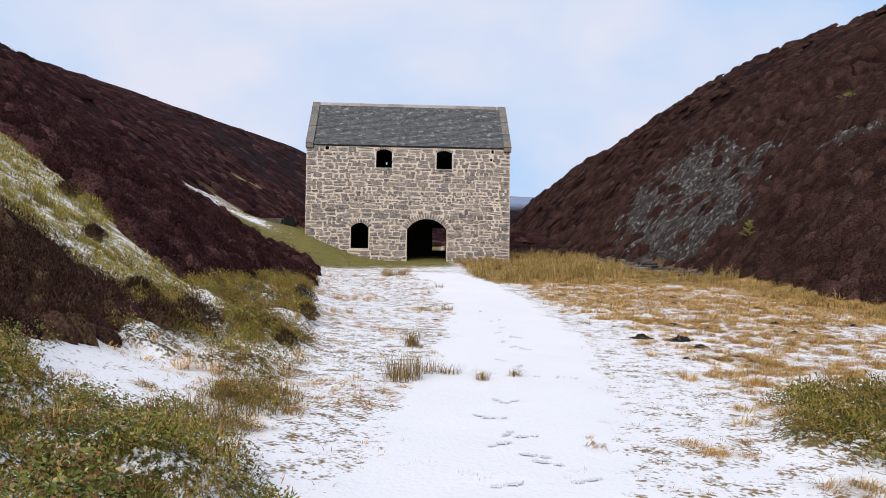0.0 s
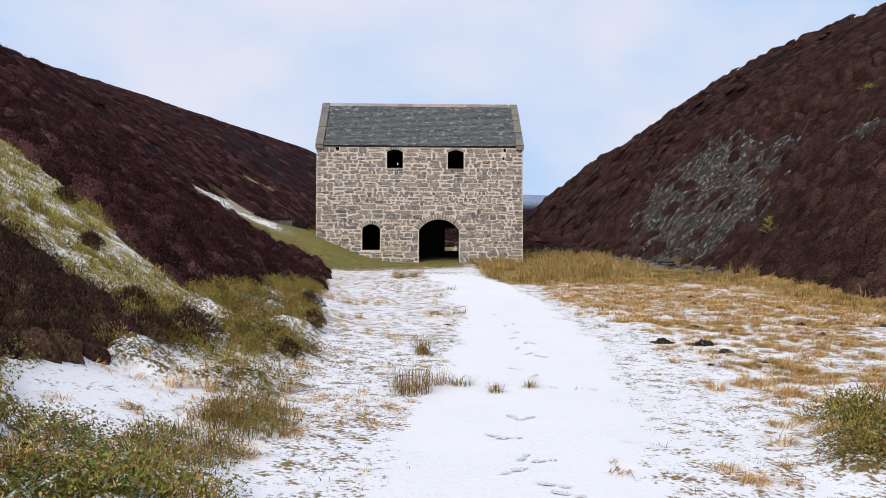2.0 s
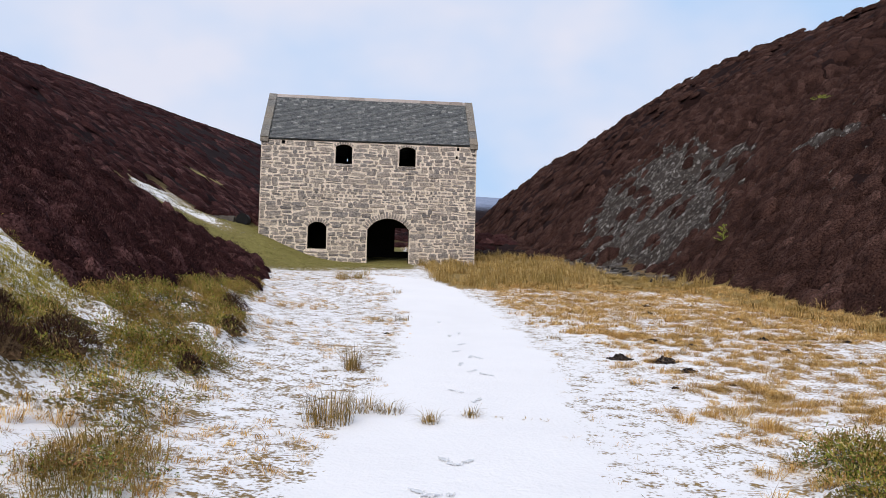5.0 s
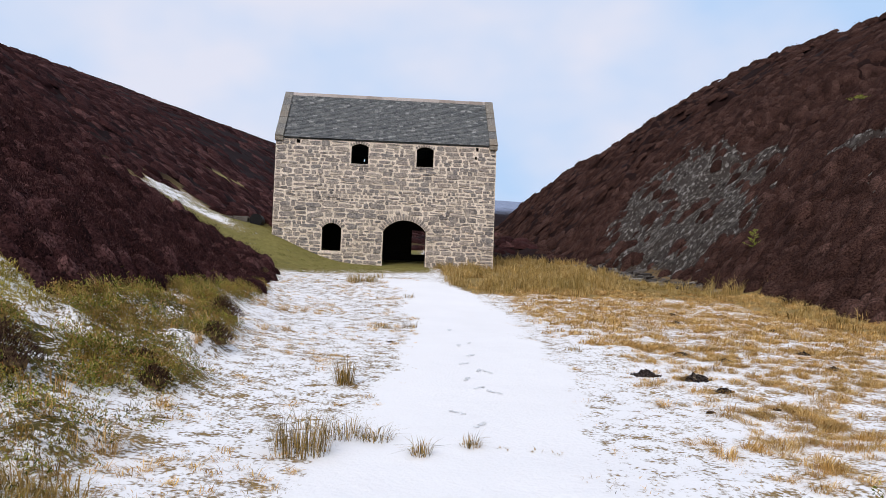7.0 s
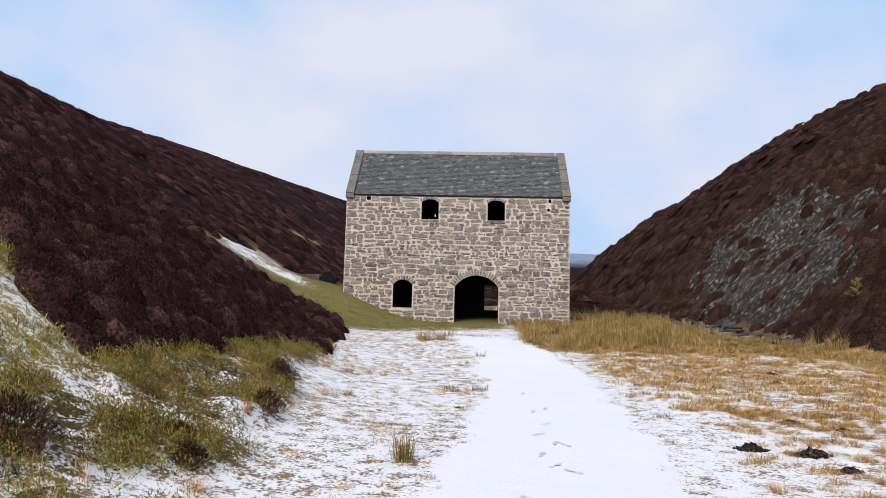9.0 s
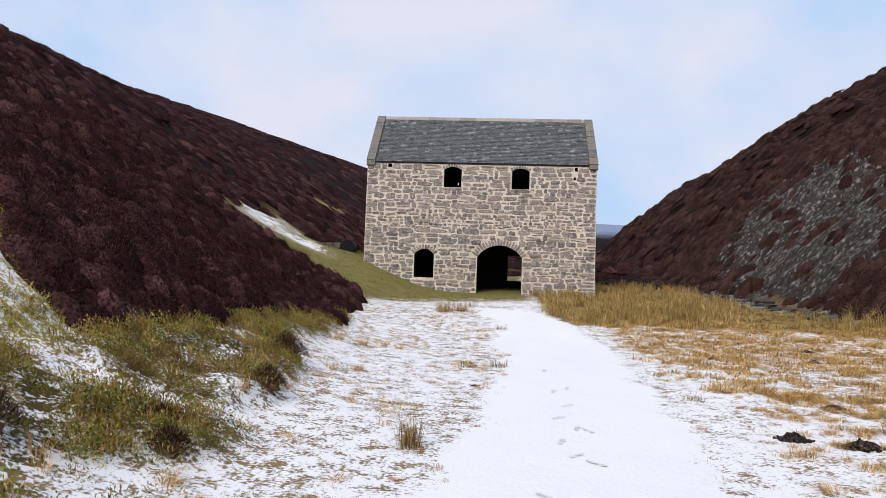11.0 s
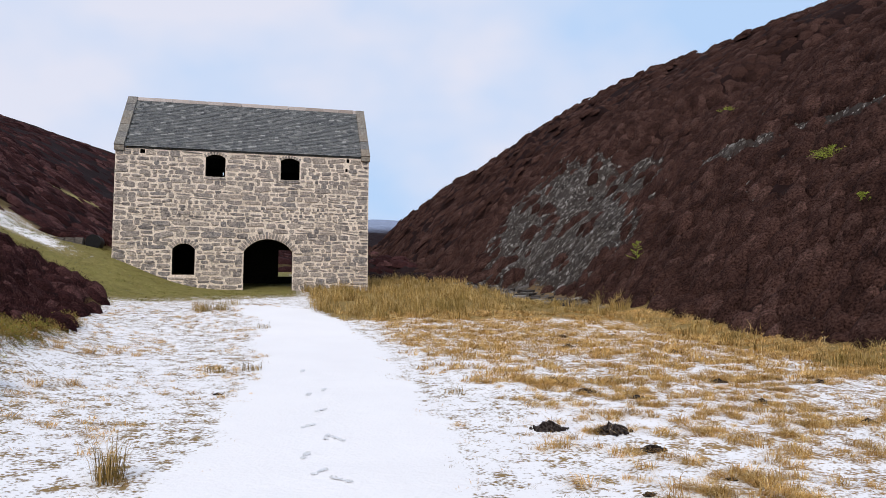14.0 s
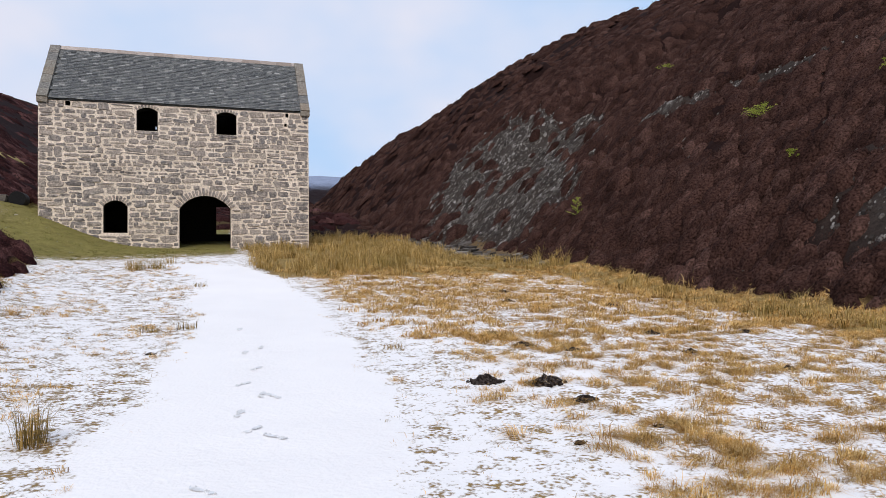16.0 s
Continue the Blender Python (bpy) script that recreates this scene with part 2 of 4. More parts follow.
valley = curve([(-60, -1.6), (0, -0.05), (12, 0.26), (20, 0.68), (25, 0.95), (32, 1.75), (43, 2.55), (60, 4.2), (110, 9.5), (380, 46), (1200, 60)], 3)
left_toe = curve([(-60, 0), (20, 0), (26, 0.8), (31, 1.9), (36, 3.1), (42, 4.4), (52, 5.3), (80, 8.6), (104, 12.5), (120, 15), (180, 17), (400, 15), (1200, 15)], 5)
left_rise = curve([(-2, 0), (0.8, 0), (2.2, 0.12), (3.5, 0.5), (4.5, 1.0), (6, 2.0), (8.6, 3.6), (12, 5.6), (20, 10.5), (30, 16.6), (45, 23.6), (60, 28.4), (140, 54.5), (220, 69), (400, 76), (1000, 80)], 0.8)
ledge = curve([(-60, 0), (38, 0), (43, 1), (60, 1), (80, 0), (1200, 0)], 4)
right_toe = curve([(-60, 15.0), (10, 14.5), (27, 14.1), (35, 13.6), (45, 14.0), (55, 12.8), (80, 12.0), (92, 12.2), (105, 13.6), (125, 29), (160, 70), (400, 300), (1200, 1100)], 6)
right_rise = curve([(-2, 0), (0, 0), (0.8, 0.3), (4, 3.6), (10, 9.2), (18, 14.9), (26, 19.6), (40, 26.1), (80, 37.2), (400, 60), (1000, 62)], 1.5)


def step(v, a, b):
    s = np.clip((v - a) / (b - a), 0, 1)
    return s * s * (3 - 2 * s)


def land(x, y):
    """Height of the bare ground."""
    x, y = np.asarray(x, float), np.asarray(y, float)
    d = -x - left_toe(y)
    z = valley(y) + left_rise(d)
    # grass apron that climbs to the building's west corner
    z = z + ledge(y) * 1.6 * np.exp(-((x + 7.4) / 3.4) ** 2) * (1 / (1 + np.exp(-(-x - 2.5) * 1.2)))
    east = right_rise(x - right_toe(y))
    # shallow gully worn into the scree
    east = east * (1 - 0.2 * np.exp(-((y - 49.5 + 0.25 * (x - 22)) / 3.0) ** 2))
    # a dip in the hill's far shoulder
    east = east - 1.5 * np.exp(-((x - 31) / 7) ** 2) * step(y, 80, 93) * (1 - step(y, 130, 160))
    return z + east


def speckle(x, y, size, seed):
    """Smooth random values from 0 to 1 over the plan."""
    u, v = np.asarray(x, float) / size, np.asarray(y, float) / size
    i, j = np.floor(u).astype(np.int64), np.floor(v).astype(np.int64)
    fu, fv = u - i, v - j
    fu, fv = fu * fu * (3 - 2 * fu), fv * fv * (3 - 2 * fv)

    def rnd(a, b):
        h = (a * 374761393 + b * 668265263 + seed * 974634541) & 0xFFFFFFFF
        h = ((h ^ (h >> 13)) * 1274126177) & 0xFFFFFFFF
        return ((h ^ (h >> 16)) & 0xFFFF) / 65535.0

    return (rnd(i, j) * (1 - fu) + rnd(i + 1, j) * fu) * (1 - fv) + (rnd(i, j + 1) * (1 - fu) + rnd(i + 1, j + 1) * fu) * fv


def rough(x, y, size, seed):
    return 0.55 * speckle(x, y, size, seed) + 0.3 * speckle(x, y, size / 2.1, seed + 7) + 0.15 * speckle(x, y, size / 4.3, seed + 13)


path_left = curve([(-60, -1.6), (2, -1.1), (6, -0.9), (10.6, -0.2), (15, 0.3), (22, 0.75), (29, 0.4), (33, -0.4), (60, -0.4)], 2)
path_right = curve([(-60, 0.2), (2, 0.9), (6, 1.25), (8, 1.65), (11, 2.3), (15, 3.0), (24, 3.4), (28.5, 3.0), (33, 1.8), (60, 1.8)], 2)
bank_edge = curve([(-60, -1.2), (5, -1.5), (9, -1.9), (14, -2.1), (16, -2.6), (20, -3.3), (26, -3.7), (32, -4.6), (60, -5)], 1.5)


def zones(x, y):
    """How far each kind of cover holds at a place, each from 0 to 1."""
    wob = (rough(x, y, 1.4, 3) - 0.5) * 1.3
    far_wob = (rough(x, y, 5, 21) - 0.5) * 3
    up = -4.6 - x
    # heather on the near spur
    limit = np.where(up > 0, 14.3 + 0.58 * up, 14.3)
    xb = np.interp(y, [14, 18, 24.6, 32, 37, 40], [-4.6, -4.2, -3.8, -4.5, -5.6, -9])
    spur = step(y - limit + wob * 0.8, -0.2, 0.3) * step(xb - x + wob * 0.5, -0.1, 0.3) * (1 - step(y, 38.5, 40.5) * step(x, -17, -14))
    beyond = y - 44.8 + (x + 8) / 0.72 + far_wob * 0.5
    back = step(beyond, 0.3, 1.2) * step(-x, 6.8, 8) * step(y, 45, 46.5)
    far = step(y, 58, 66)
    clump = 1 - step(np.hypot((x + 4.95) / 1.05, (y - 9.1) / 1.95) + wob * 0.25, 0.85, 1.1)
    left = np.clip(np.maximum.reduce([spur, np.clip(back, 0, 1), far, clump]), 0, 1)
    # bleached grass streaks on the far slope
    s = (y - 122.5) * 0.9 + (x + 29.6) * 0.43
    across = (x + 29.6) * 0.9 - (y - 122.5) * 0.43
    streak = np.maximum((1 - step(np.abs(across) + far_wob * 0.6, 0.6, 1.8)) * (1 - step(np.abs(s), 6, 9)), 1 - step(np.hypot((x + 29.5) / 1.6, (y - 104) / 1.0) + far_wob * 0.2, 0.4, 1.0))
    left = left * (1 - streak)
    right = step(x - right_toe(y) + far_wob * 0.15 + 9 * step(y, 49, 53), 0.2, 0.9)
    # loose stone on the east hill
    a = np.hypot((x - 18.4 - 0.12 * (y - 48)) / 5.5, (y - 48.5) / 12)
    b = np.hypot((x - 18.2) / 2.6, (y - 19.6) / 4.0)
    c = np.hypot((x - 22.5 + 0.24 * (y - 30)) / 0.75, (y - 32) / 9)
    bare = np.maximum.reduce([1 - step(a + far_wob * 0.13, 0.6, 1.15), 0.8 * (1 - step(b + far_wob * 0.2, 0.4, 1.2)), 0.8 * (1 - step(c, 0.4, 1.2))])
    scree = np.clip(bare * right * step(rough(x, y, 1.6, 33), 0.22, 0.42), 0, 1)
    path = step(x - path_left(y) + wob * 0.55, -0.15, 0.35) * step(path_right(y) - x + wob * 0.55, -0.15, 0.45) * (1 - step(y, 31.5, 34))
    hole = np.minimum(np.hypot((x + 2.9) / 1.15, (y - 8.1) / 1.25), np.hypot((x + 2.3) / 0.7, (y - 7.2) / 0.8))
    olive = step(bank_edge(y) - x + wob * 0.7, -0.1, 0.3) * (1 - step(y, 25, 28)) * step(x, -4.6, -4.0) * (1 - 0.9 * step(rough(x, y, 1.1, 81), 0.56, 0.68)) * step(hole + wob * 0.35, 0.85, 1.1)
    low = step(6.9 - 0.62 * (x + 3.9) - y + wob * 0.7, -0.1, 0.35) * step(bank_edge(y) + 0.35 - x + wob, -0.1, 0.3)
    isle = np.minimum(np.hypot((x + 2.3) / 0.42, (y - 7.0) / 0.5), np.hypot((x + 2.05) / 0.4, (y - 8.4) / 0.7))
    isle = 1 - step(isle + wob * 0.5, 0.7, 1.2)
    low = np.maximum(low, 0.3 * isle)
    cushion = 1 - step(np.hypot((x - 5.15) / 2.05, (y - 7.3) / 2.1) + wob * 0.3, 0.85, 1.08)
    moss = step(-x, 4.0, 4.8) * (1 - step(y, 40, 42))
    rushes = np.maximum(step(y - 29 + wob * 1.2 - 1.8 * step(3.5 - x, 0, 2), -0.3, 1.0) * step(x, 2.0, 3.2) * (1 - step(x, 11.6, 12.4) * step(y, 33, 35)) * (1 - step(y, 52, 60)),
                        step(x - right_toe(y) + 2.0 + wob * 0.8, -0.2, 0.5) * (1 - step(x - right_toe(y), 0.2, 0.7)) * (1 - step(y, 31, 33)))
    field = step(x - path_right(y) + wob * 0.4, 0.1, 1.2) * (1 - right)
    apron = step(y - 34 - 0.55 * (x + 4.4), 0, 2) * step(2.5 - x, 0, 1) * step(x, -17, -14)
    return dict(streak=streak, left=left, right=right, scree=scree, path=path, olive=olive * (1 - left), low=low, cushion=cushion, moss=moss * (1 - left), rushes=rushes * (1 - right),
                field=field, isle=isle, hole=1 - step(hole + wob * 0.35, 0.8, 1.1), apron=apron * (1 - left), track=np.exp(-((x + 9.6 + (y - 42.5) * 0.75 + far_wob * 0.3) / (1.45 + 0.05 * np.maximum(y - 43, 0))) ** 2) * step(y, 40.5, 42.5) * (1 - step(y, 48.5, 53)))


def lay(x, y):
    """Height of the ground with its small relief."""
    x, y = np.asarray(x, float), np.asarray(y, float)
    z = land(x, y)
    k = zones(x, y)
    dist = np.hypot(x, y - 4)
    z = z + (k["left"] + k["right"]) * ((rough(x, y, 1.6, 5) - 0.5) * 0.9 + (rough(x, y, 0.8, 19) - 0.5) * 0.5) + (k["left"] + k["right"]) * (rough(x, y, 7, 9) - 0.5) * 0.9 * step(dist, 20, 50)
    z = z + k["field"] * (1 - k["right"]) * (rough(x, y, 0.9, 11) - 0.5) * 0.10 + (k["olive"] + k["low"] + k["cushion"]) * rough(x, y, 0.7, 15) * 0.3
    z = z + (rough(x, y, 0.35, 17) - 0.5) * 0.022 + k["scree"] * (rough(x, y, 0.7, 27) - 0.5) * 0.4
    # stream bed
    bed = np.interp(y, [30, 36, 41, 47, 60], [13.6, 12.9, 12.8, 13.6, 12.6])
    z = z - 0.35 * np.exp(-((x - bed) / 0.75) ** 2) * step(y, 30, 36) * (1 - step(y, 58, 70))
    return z


def height(x, y):
    return float(lay(np.array([x]), np.array([y]))[0])


def spaced(*runs):
    """Grid lines from runs of (start, end, step)."""
    return np.concatenate([np.arange(a, b - 1e-6, s) for a, b, s in runs])


def mesh_from(name, verts, tris, mat, smooth=False):
    """A mesh of triangles straight from arrays."""
    me = bpy.data.meshes.new(name)
    verts, tris = np.asarray(verts, np.float32), np.asarray(tris, np.int32)
    me.vertices.add(len(verts))
    me.vertices.foreach_set("co", verts.ravel())
    k = tris.shape[1]
    me.loops.add(tris.size)
    me.loops.foreach_set("vertex_index", tris.ravel())
    me.polygons.add(len(tris))
    me.polygons.foreach_set("loop_start", np.arange(0, tris.size, k, dtype=np.int32))
    me.update(calc_edges=True)
    me.polygons.foreach_set("use_smooth", np.full(len(tris), smooth))
    me.materials.append(mat)
    me.validate()
    return me


def build_ground():
    xs = np.concatenate([-np.geomspace(900, 30, 40), spaced((-30, -9, 0.3), (-9, 9, 0.11), (9, 36, 0.3)), np.geomspace(36, 1000, 40)])
    ys = np.concatenate([-np.geomspace(60, 2, 24)[:-1], spaced((-2, 4, 0.2), (4, 20, 0.11), (20, 50, 0.24), (50, 110, 0.6)), np.geomspace(110, 1150, 60)])
    gx, gy = np.meshgrid(xs, ys)
    x, y = gx.ravel(), gy.ravel()
    z = lay(x, y)
    nx, ny = len(xs), len(ys)
    idx = np.arange(nx * ny).reshape(ny, nx)
    quads = np.stack([idx[:-1, :-1], idx[:-1, 1:], idx[1:, 1:], idx[1:, :-1]], -1).reshape(-1, 4)
    me = mesh_from("ground", np.stack([x, y, z], -1), quads, GROUND, smooth=True)
    k = zones(x, y)
    col = np.zeros((len(x), 4))

    def paint(mask, rgb, snow):
        m = mask[:, None]
        col[:] = col * (1 - m) + np.array([*rgb, snow]) * m

    col[:] = (0.20, 0.135, 0.06, 0.70)
    paint(step(x - path_right(y), -0.3, 0.8), (0.21, 0.14, 0.058), 0.72)
    paint(k["field"] * step(x - path_right(y), 1.5, 4) * (1 - step(y, 20, 28) * 0.5), (0.24, 0.145, 0.055), 0.68)
    paint(k["field"] * step(y, 20, 27), (0.36, 0.225, 0.085), 0.635)
    paint(k["moss"], (0.27, 0.21, 0.05), 0.635)
    paint(k["moss"] * step(rough(x, y, 0.55, 87), 0.45, 0.6) * (1 - step(-x, 7.5, 9.5)), (0.25, 0.19, 0.045), 0.66)
    paint(k["hole"], (0.16, 0.12, 0.05), 0.78)
    paint(k["olive"], (0.07, 0.055, 0.016), 0.62)
    paint(k["low"], (0.06, 0.05, 0.014), 0.63)
    paint(k["cushion"], (0.05, 0.04, 0.012), 0.57)
    paint(k["apron"], (0.20, 0.175, 0.06), 0.44)
    paint(k["apron"] * (1 - step(y - 34 - 0.55 * (x + 4.4), 1.5, 4)), (0.24, 0.19, 0.09), 0.60)
    paint(k["apron"] * step(y, 42.5, 45) * step(-x, 8, 9.5), (0.24, 0.165, 0.075), 0.61)
    paint(k["rushes"], (0.26, 0.18, 0.07), 0.40)
    paint(k["path"], (0.32, 0.26, 0.16), 1.0)
    bed = np.interp(y, [30, 36, 41, 47, 60], [13.6, 12.9, 12.8, 13.6, 12.6])
    paint(np.exp(-((x - bed) / 1.5) ** 4) * step(y, 33, 36) * (1 - step(y, 58, 66)), (0.05, 0.043, 0.04), 0.0)
    # ground under heather painted near black, as shade between the clumps
    paint(k["left"], (0.012, 0.005, 0.005), 0.0)
    paint(k["right"], (0.016, 0.008, 0.007), 0.0)
    paint(k["scree"], (0.05, 0.041, 0.036), 0.0)
    paint(k["streak"], (0.34, 0.28, 0.11), 0.3)
    paint(k["track"], (0.32, 0.235, 0.13), 0.78)
    # distance haze painted into the far ground as blue-grey
    paint(step(y, 170, 260) * step(x, -24, 10), (0.24, 0.28, 0.38), 0.0)
    layer = me.color_attributes.new("cover", "FLOAT_COLOR", "POINT")
    layer.data.foreach_set("color", col.astype(np.float32).ravel())
    return tagged(new("ground", me), "valley floor of snow, straw grass and heather moor", "ground", kind="structure")


build_ground()


# ---- small builders ----
def linked(name, me, parent=None, label=""):
    ob = new(name, me)
    if parent is not None:
        ob.parent = parent
    if label:
        ob["label"] = label
    return ob


def part(name, bm, mat, parent, label=""):
    """Links a bmesh as one mesh object under a thing or a part."""
    me = bpy.data.meshes.new(name)
    bm.to_mesh(me)
    bm.free()
    me.materials.append(mat)
    return linked(name, me, parent, label)


def thing(name, label, category, at=(0, 0, 0), group=""):
    ob = new(name)
    ob.location = at
    return tagged(ob, label, category, group)


def box_bm(x0, y0, z0, x1, y1, z1, bevel=0.0):
    bm = bmesh.new()
    m = Matrix.Translation(((x0 + x1) / 2, (y0 + y1) / 2, (z0 + z1) / 2)) @ Matrix.Diagonal((x1 - x0, y1 - y0, z1 - z0, 1))
    bmesh.ops.create_cube(bm, size=1, matrix=m)
    if bevel:
        bmesh.ops.bevel(bm, geom=bm.edges[:], offset=bevel, segments=2, affect="EDGES", profile=0.6)
    return bm


# ---- the stone building ----
WEST, EAST, FRONT, BACK, EAVE = -6.5, 5.55, 43.0, 48.7, 9.36
RIDGE_Y, RIDGE_Z, WALL = 45.85, 12.5, 0.7
# openings: left, right, foot, springing, crown, width of the ring of arch stones
OPENINGS = [(-0.53, 1.80, 2.1, 4.44, 5.08, 0.36), (-3.82, -2.79, 3.28, 4.50, 4.78, 0.26), (-2.41, -1.48, 8.07, 8.99, 9.16, 0.17), (1.155, 2.08, 8.05, 8.98, 9.15, 0.17)]
HOLES = [(-5.40, -5.19, 9.07, 9.27), (4.42, 4.56, 9.05, 9.25), (4.36, 4.48, 8.59, 8.74)]


def arch_line(left, right, foot, spring, crown, n=12):
    """Outline of an opening with a segmental head."""
    half, rise, mid = (right - left) / 2, crown - spring, (left + right) / 2
    r = (half * half + rise * rise) / (2 * rise)
    a = math.asin(half / r)
    head = [(mid + r * math.sin(t), crown - r + r * math.cos(t)) for t in np.linspace(a, -a, n)]
    return [(left, foot), (right, foot)] + head, (mid, crown - r, r, a)


def pierced_wall(outline, loops, y0, y1):
    bm = bmesh.new()
    edges = []
    for loop in [outline] + loops:
        vs = [bm.verts.new((x, y0, z)) for x, z in loop]
        edges += [bm.edges.new((vs[i], vs[(i + 1) % len(vs)])) for i in range(len(vs))]
    bmesh.ops.triangle_fill(bm, use_beauty=True, edges=edges)
    ext = bmesh.ops.extrude_face_region(bm, geom=bm.faces[:])
    bmesh.ops.translate(bm, vec=(0, y1 - y0, 0), verts=[g for g in ext["geom"] if isinstance(g, bmesh.types.BMVert)])
    bmesh.ops.recalc_face_normals(bm, faces=bm.faces[:])
    return bm


def stone_shape(rng):
    """A unit rubble stone: an uneven eight-sided face with eased edges, proud towards -y."""
    cut_x, cut_z = rng.uniform(0.03, 0.3, 4), rng.uniform(0.05, 0.42, 4)
    ring = []
    for q, (sx, sz) in enumerate(((-1, -1), (1, -1), (1, 1), (-1, 1))):
        a, b = (sx * (0.5 - cut_x[q]), sz * 0.5), (sx * 0.5, sz * (0.5 - cut_z[q]))
        ring += [a, b] if sx * sz < 0 else [b, a]
    ring = [(x + rng.uniform(-0.06, 0.05), z + rng.uniform(-0.1, 0.09)) for x, z in ring]
    bm = bmesh.new()
    back = [bm.verts.new((x, 0.0, z)) for x, z in ring]
    front = [bm.verts.new((x * 0.93, -1 + rng.uniform(-0.3, 0.3), z * 0.86)) for x, z in ring]
    for i in range(8):
        bm.faces.new((back[i], back[(i + 1) % 8], front[(i + 1) % 8], front[i]))
    bm.faces.new(front)
    bmesh.ops.recalc_face_normals(bm, faces=bm.faces[:])
    return bm


def build_mill():
    rng = np.random.default_rng(5)
    mill = thing("stone_building", "two-storey grey rubble stone mill with a slate roof", "building", (0, 0, 0))
    lines = [arch_line(*o[:5]) for o in OPENINGS]
    loops = [ln[0] for ln in lines] + [[(a, c), (b, c), (b, d), (a, d)] for a, b, c, d in HOLES]
    front = part("front_wall", pierced_wall([(WEST, 1.6), (EAST, 1.6), (EAST, EAVE - 0.06), (WEST, EAVE - 0.06)], loops, FRONT, FRONT + WALL), MORTAR, mill,
                 "rubble wall with pale lime pointing")
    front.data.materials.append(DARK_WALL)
    # reveals and inner face get the painted-shade stone
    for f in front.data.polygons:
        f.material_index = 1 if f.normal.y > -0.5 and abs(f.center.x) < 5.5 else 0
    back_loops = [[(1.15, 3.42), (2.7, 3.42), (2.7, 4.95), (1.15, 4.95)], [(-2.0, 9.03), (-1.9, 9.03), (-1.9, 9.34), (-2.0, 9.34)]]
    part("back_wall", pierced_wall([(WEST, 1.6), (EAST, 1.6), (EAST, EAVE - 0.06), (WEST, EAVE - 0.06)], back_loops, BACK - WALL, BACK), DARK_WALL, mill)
    for nm, x0, x1 in (("west_gable", WEST, WEST + 0.42), ("east_gable", EAST - 0.42, EAST)):
        bm = bmesh.new()
        prof = [(FRONT + WALL, 1.6), (BACK - WALL, 1.6), (BACK - WALL, EAVE - 0.06), (BACK, EAVE - 0.06), (RIDGE_Y, RIDGE_Z), (FRONT, EAVE - 0.06), (FRONT + WALL, EAVE - 0.06)]
        a = [bm.verts.new((x0, y, z)) for y, z in prof]
        b = [bm.verts.new((x1, y, z)) for y, z in prof]
        bm.faces.new(a), bm.faces.new(b[::-1])
        for i in range(len(prof)):
            bm.faces.new((a[i], b[i], b[(i + 1) % len(prof)], a[(i + 1) % len(prof)]))
        bmesh.ops.recalc_face_normals(bm, faces=bm.faces[:])
        g = part(nm, bm, MORTAR, mill)
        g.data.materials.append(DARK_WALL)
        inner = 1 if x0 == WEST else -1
        # painted shade on the gable's inner face only
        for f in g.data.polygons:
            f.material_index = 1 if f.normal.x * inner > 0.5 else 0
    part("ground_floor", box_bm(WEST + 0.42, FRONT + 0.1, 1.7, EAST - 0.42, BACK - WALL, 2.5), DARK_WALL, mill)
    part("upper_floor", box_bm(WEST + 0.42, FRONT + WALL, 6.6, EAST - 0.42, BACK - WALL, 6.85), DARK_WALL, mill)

    # arch stones round the heads
    shapes = []
    for _ in range(28):
        bm = stone_shape(rng)
        me = bpy.data.meshes.new("stone")
        bm.to_mesh(me)
        bm.free()
        me.materials.append(STONE)
        shapes.append(me)
    for (left, right, foot, spring, crown, ring), (_, (mid, cz, r, a)) in zip(OPENINGS, lines):
        n = max(5, int(2 * a * (r + ring / 2) / (0.155 if ring > 0.3 else 0.14)))
        for i in range(n):
            t = -a + (i + 0.5) * 2 * a / n
            depth = ring * rng.uniform(0.75, 1.02)
            ob = linked("arch_stone", shapes[int(rng.integers(28))], front)
            ob.matrix_basis = (Matrix.Translation((mid + (r + 0.008 + depth / 2) * math.sin(t), FRONT + 0.004, cz + (r + 0.008 + depth / 2) * math.cos(t)))
                               @ Matrix.Rotation(t, 4, "Y") @ Matrix.Diagonal((2 * a * (r + ring / 2) / n * rng.uniform(0.68, 0.86), 0.03, depth, 1)))
        if spring > 7:
            ob = linked("sill", shapes[3], front, "flat stone window sill")
            ob.matrix_basis = Matrix.Translation((mid, FRONT + 0.004, foot - 0.085)) @ Matrix.Diagonal((right - left + 0.12, 0.05, 0.13, 1))

    # coursed rubble
    joined_v, joined_f, count = [], [], 0
    z = 1.9
    while z < EAVE - 0.15:
        h = float(rng.choice([0.15, 0.19, 0.23, 0.26, 0.30, 0.36], p=[0.16, 0.22, 0.24, 0.2, 0.12, 0.06]))
        h = min(h, EAVE - 0.08 - z)
        taken = []
        for (left, right, foot, spring, crown, ring), (_, (mid, cz, r, a)) in zip(OPENINGS, lines):
            if z + h < foot or z > crown + ring:
                if spring > 7 and foot - 0.17 < z + h * 0.5 < foot:
                    taken.append((left - 0.08, right + 0.08))
                continue
            if z + h * 0.5 < spring - 0.05:
                taken.append((left - 0.03, right + 0.03))
            else:
                top = max(z, cz)
                w = math.sqrt(max(0, (r + ring) ** 2 - (top + h * 0.3 - cz) ** 2))
                w = min(w, (r + ring) * math.sin(a) + 0.04)
                if w > 0.05:
                    taken.append((mid - w, mid + w))
        for x0, x1, z0, z1 in HOLES:
            if z + h > z0 and z < z1:
                taken.append((x0 - 0.02, x1 + 0.02))
        free, at = [], WEST
        for a0, a1 in sorted(taken):
            if a0 - at > 0.12:
                free.append((at, a0))
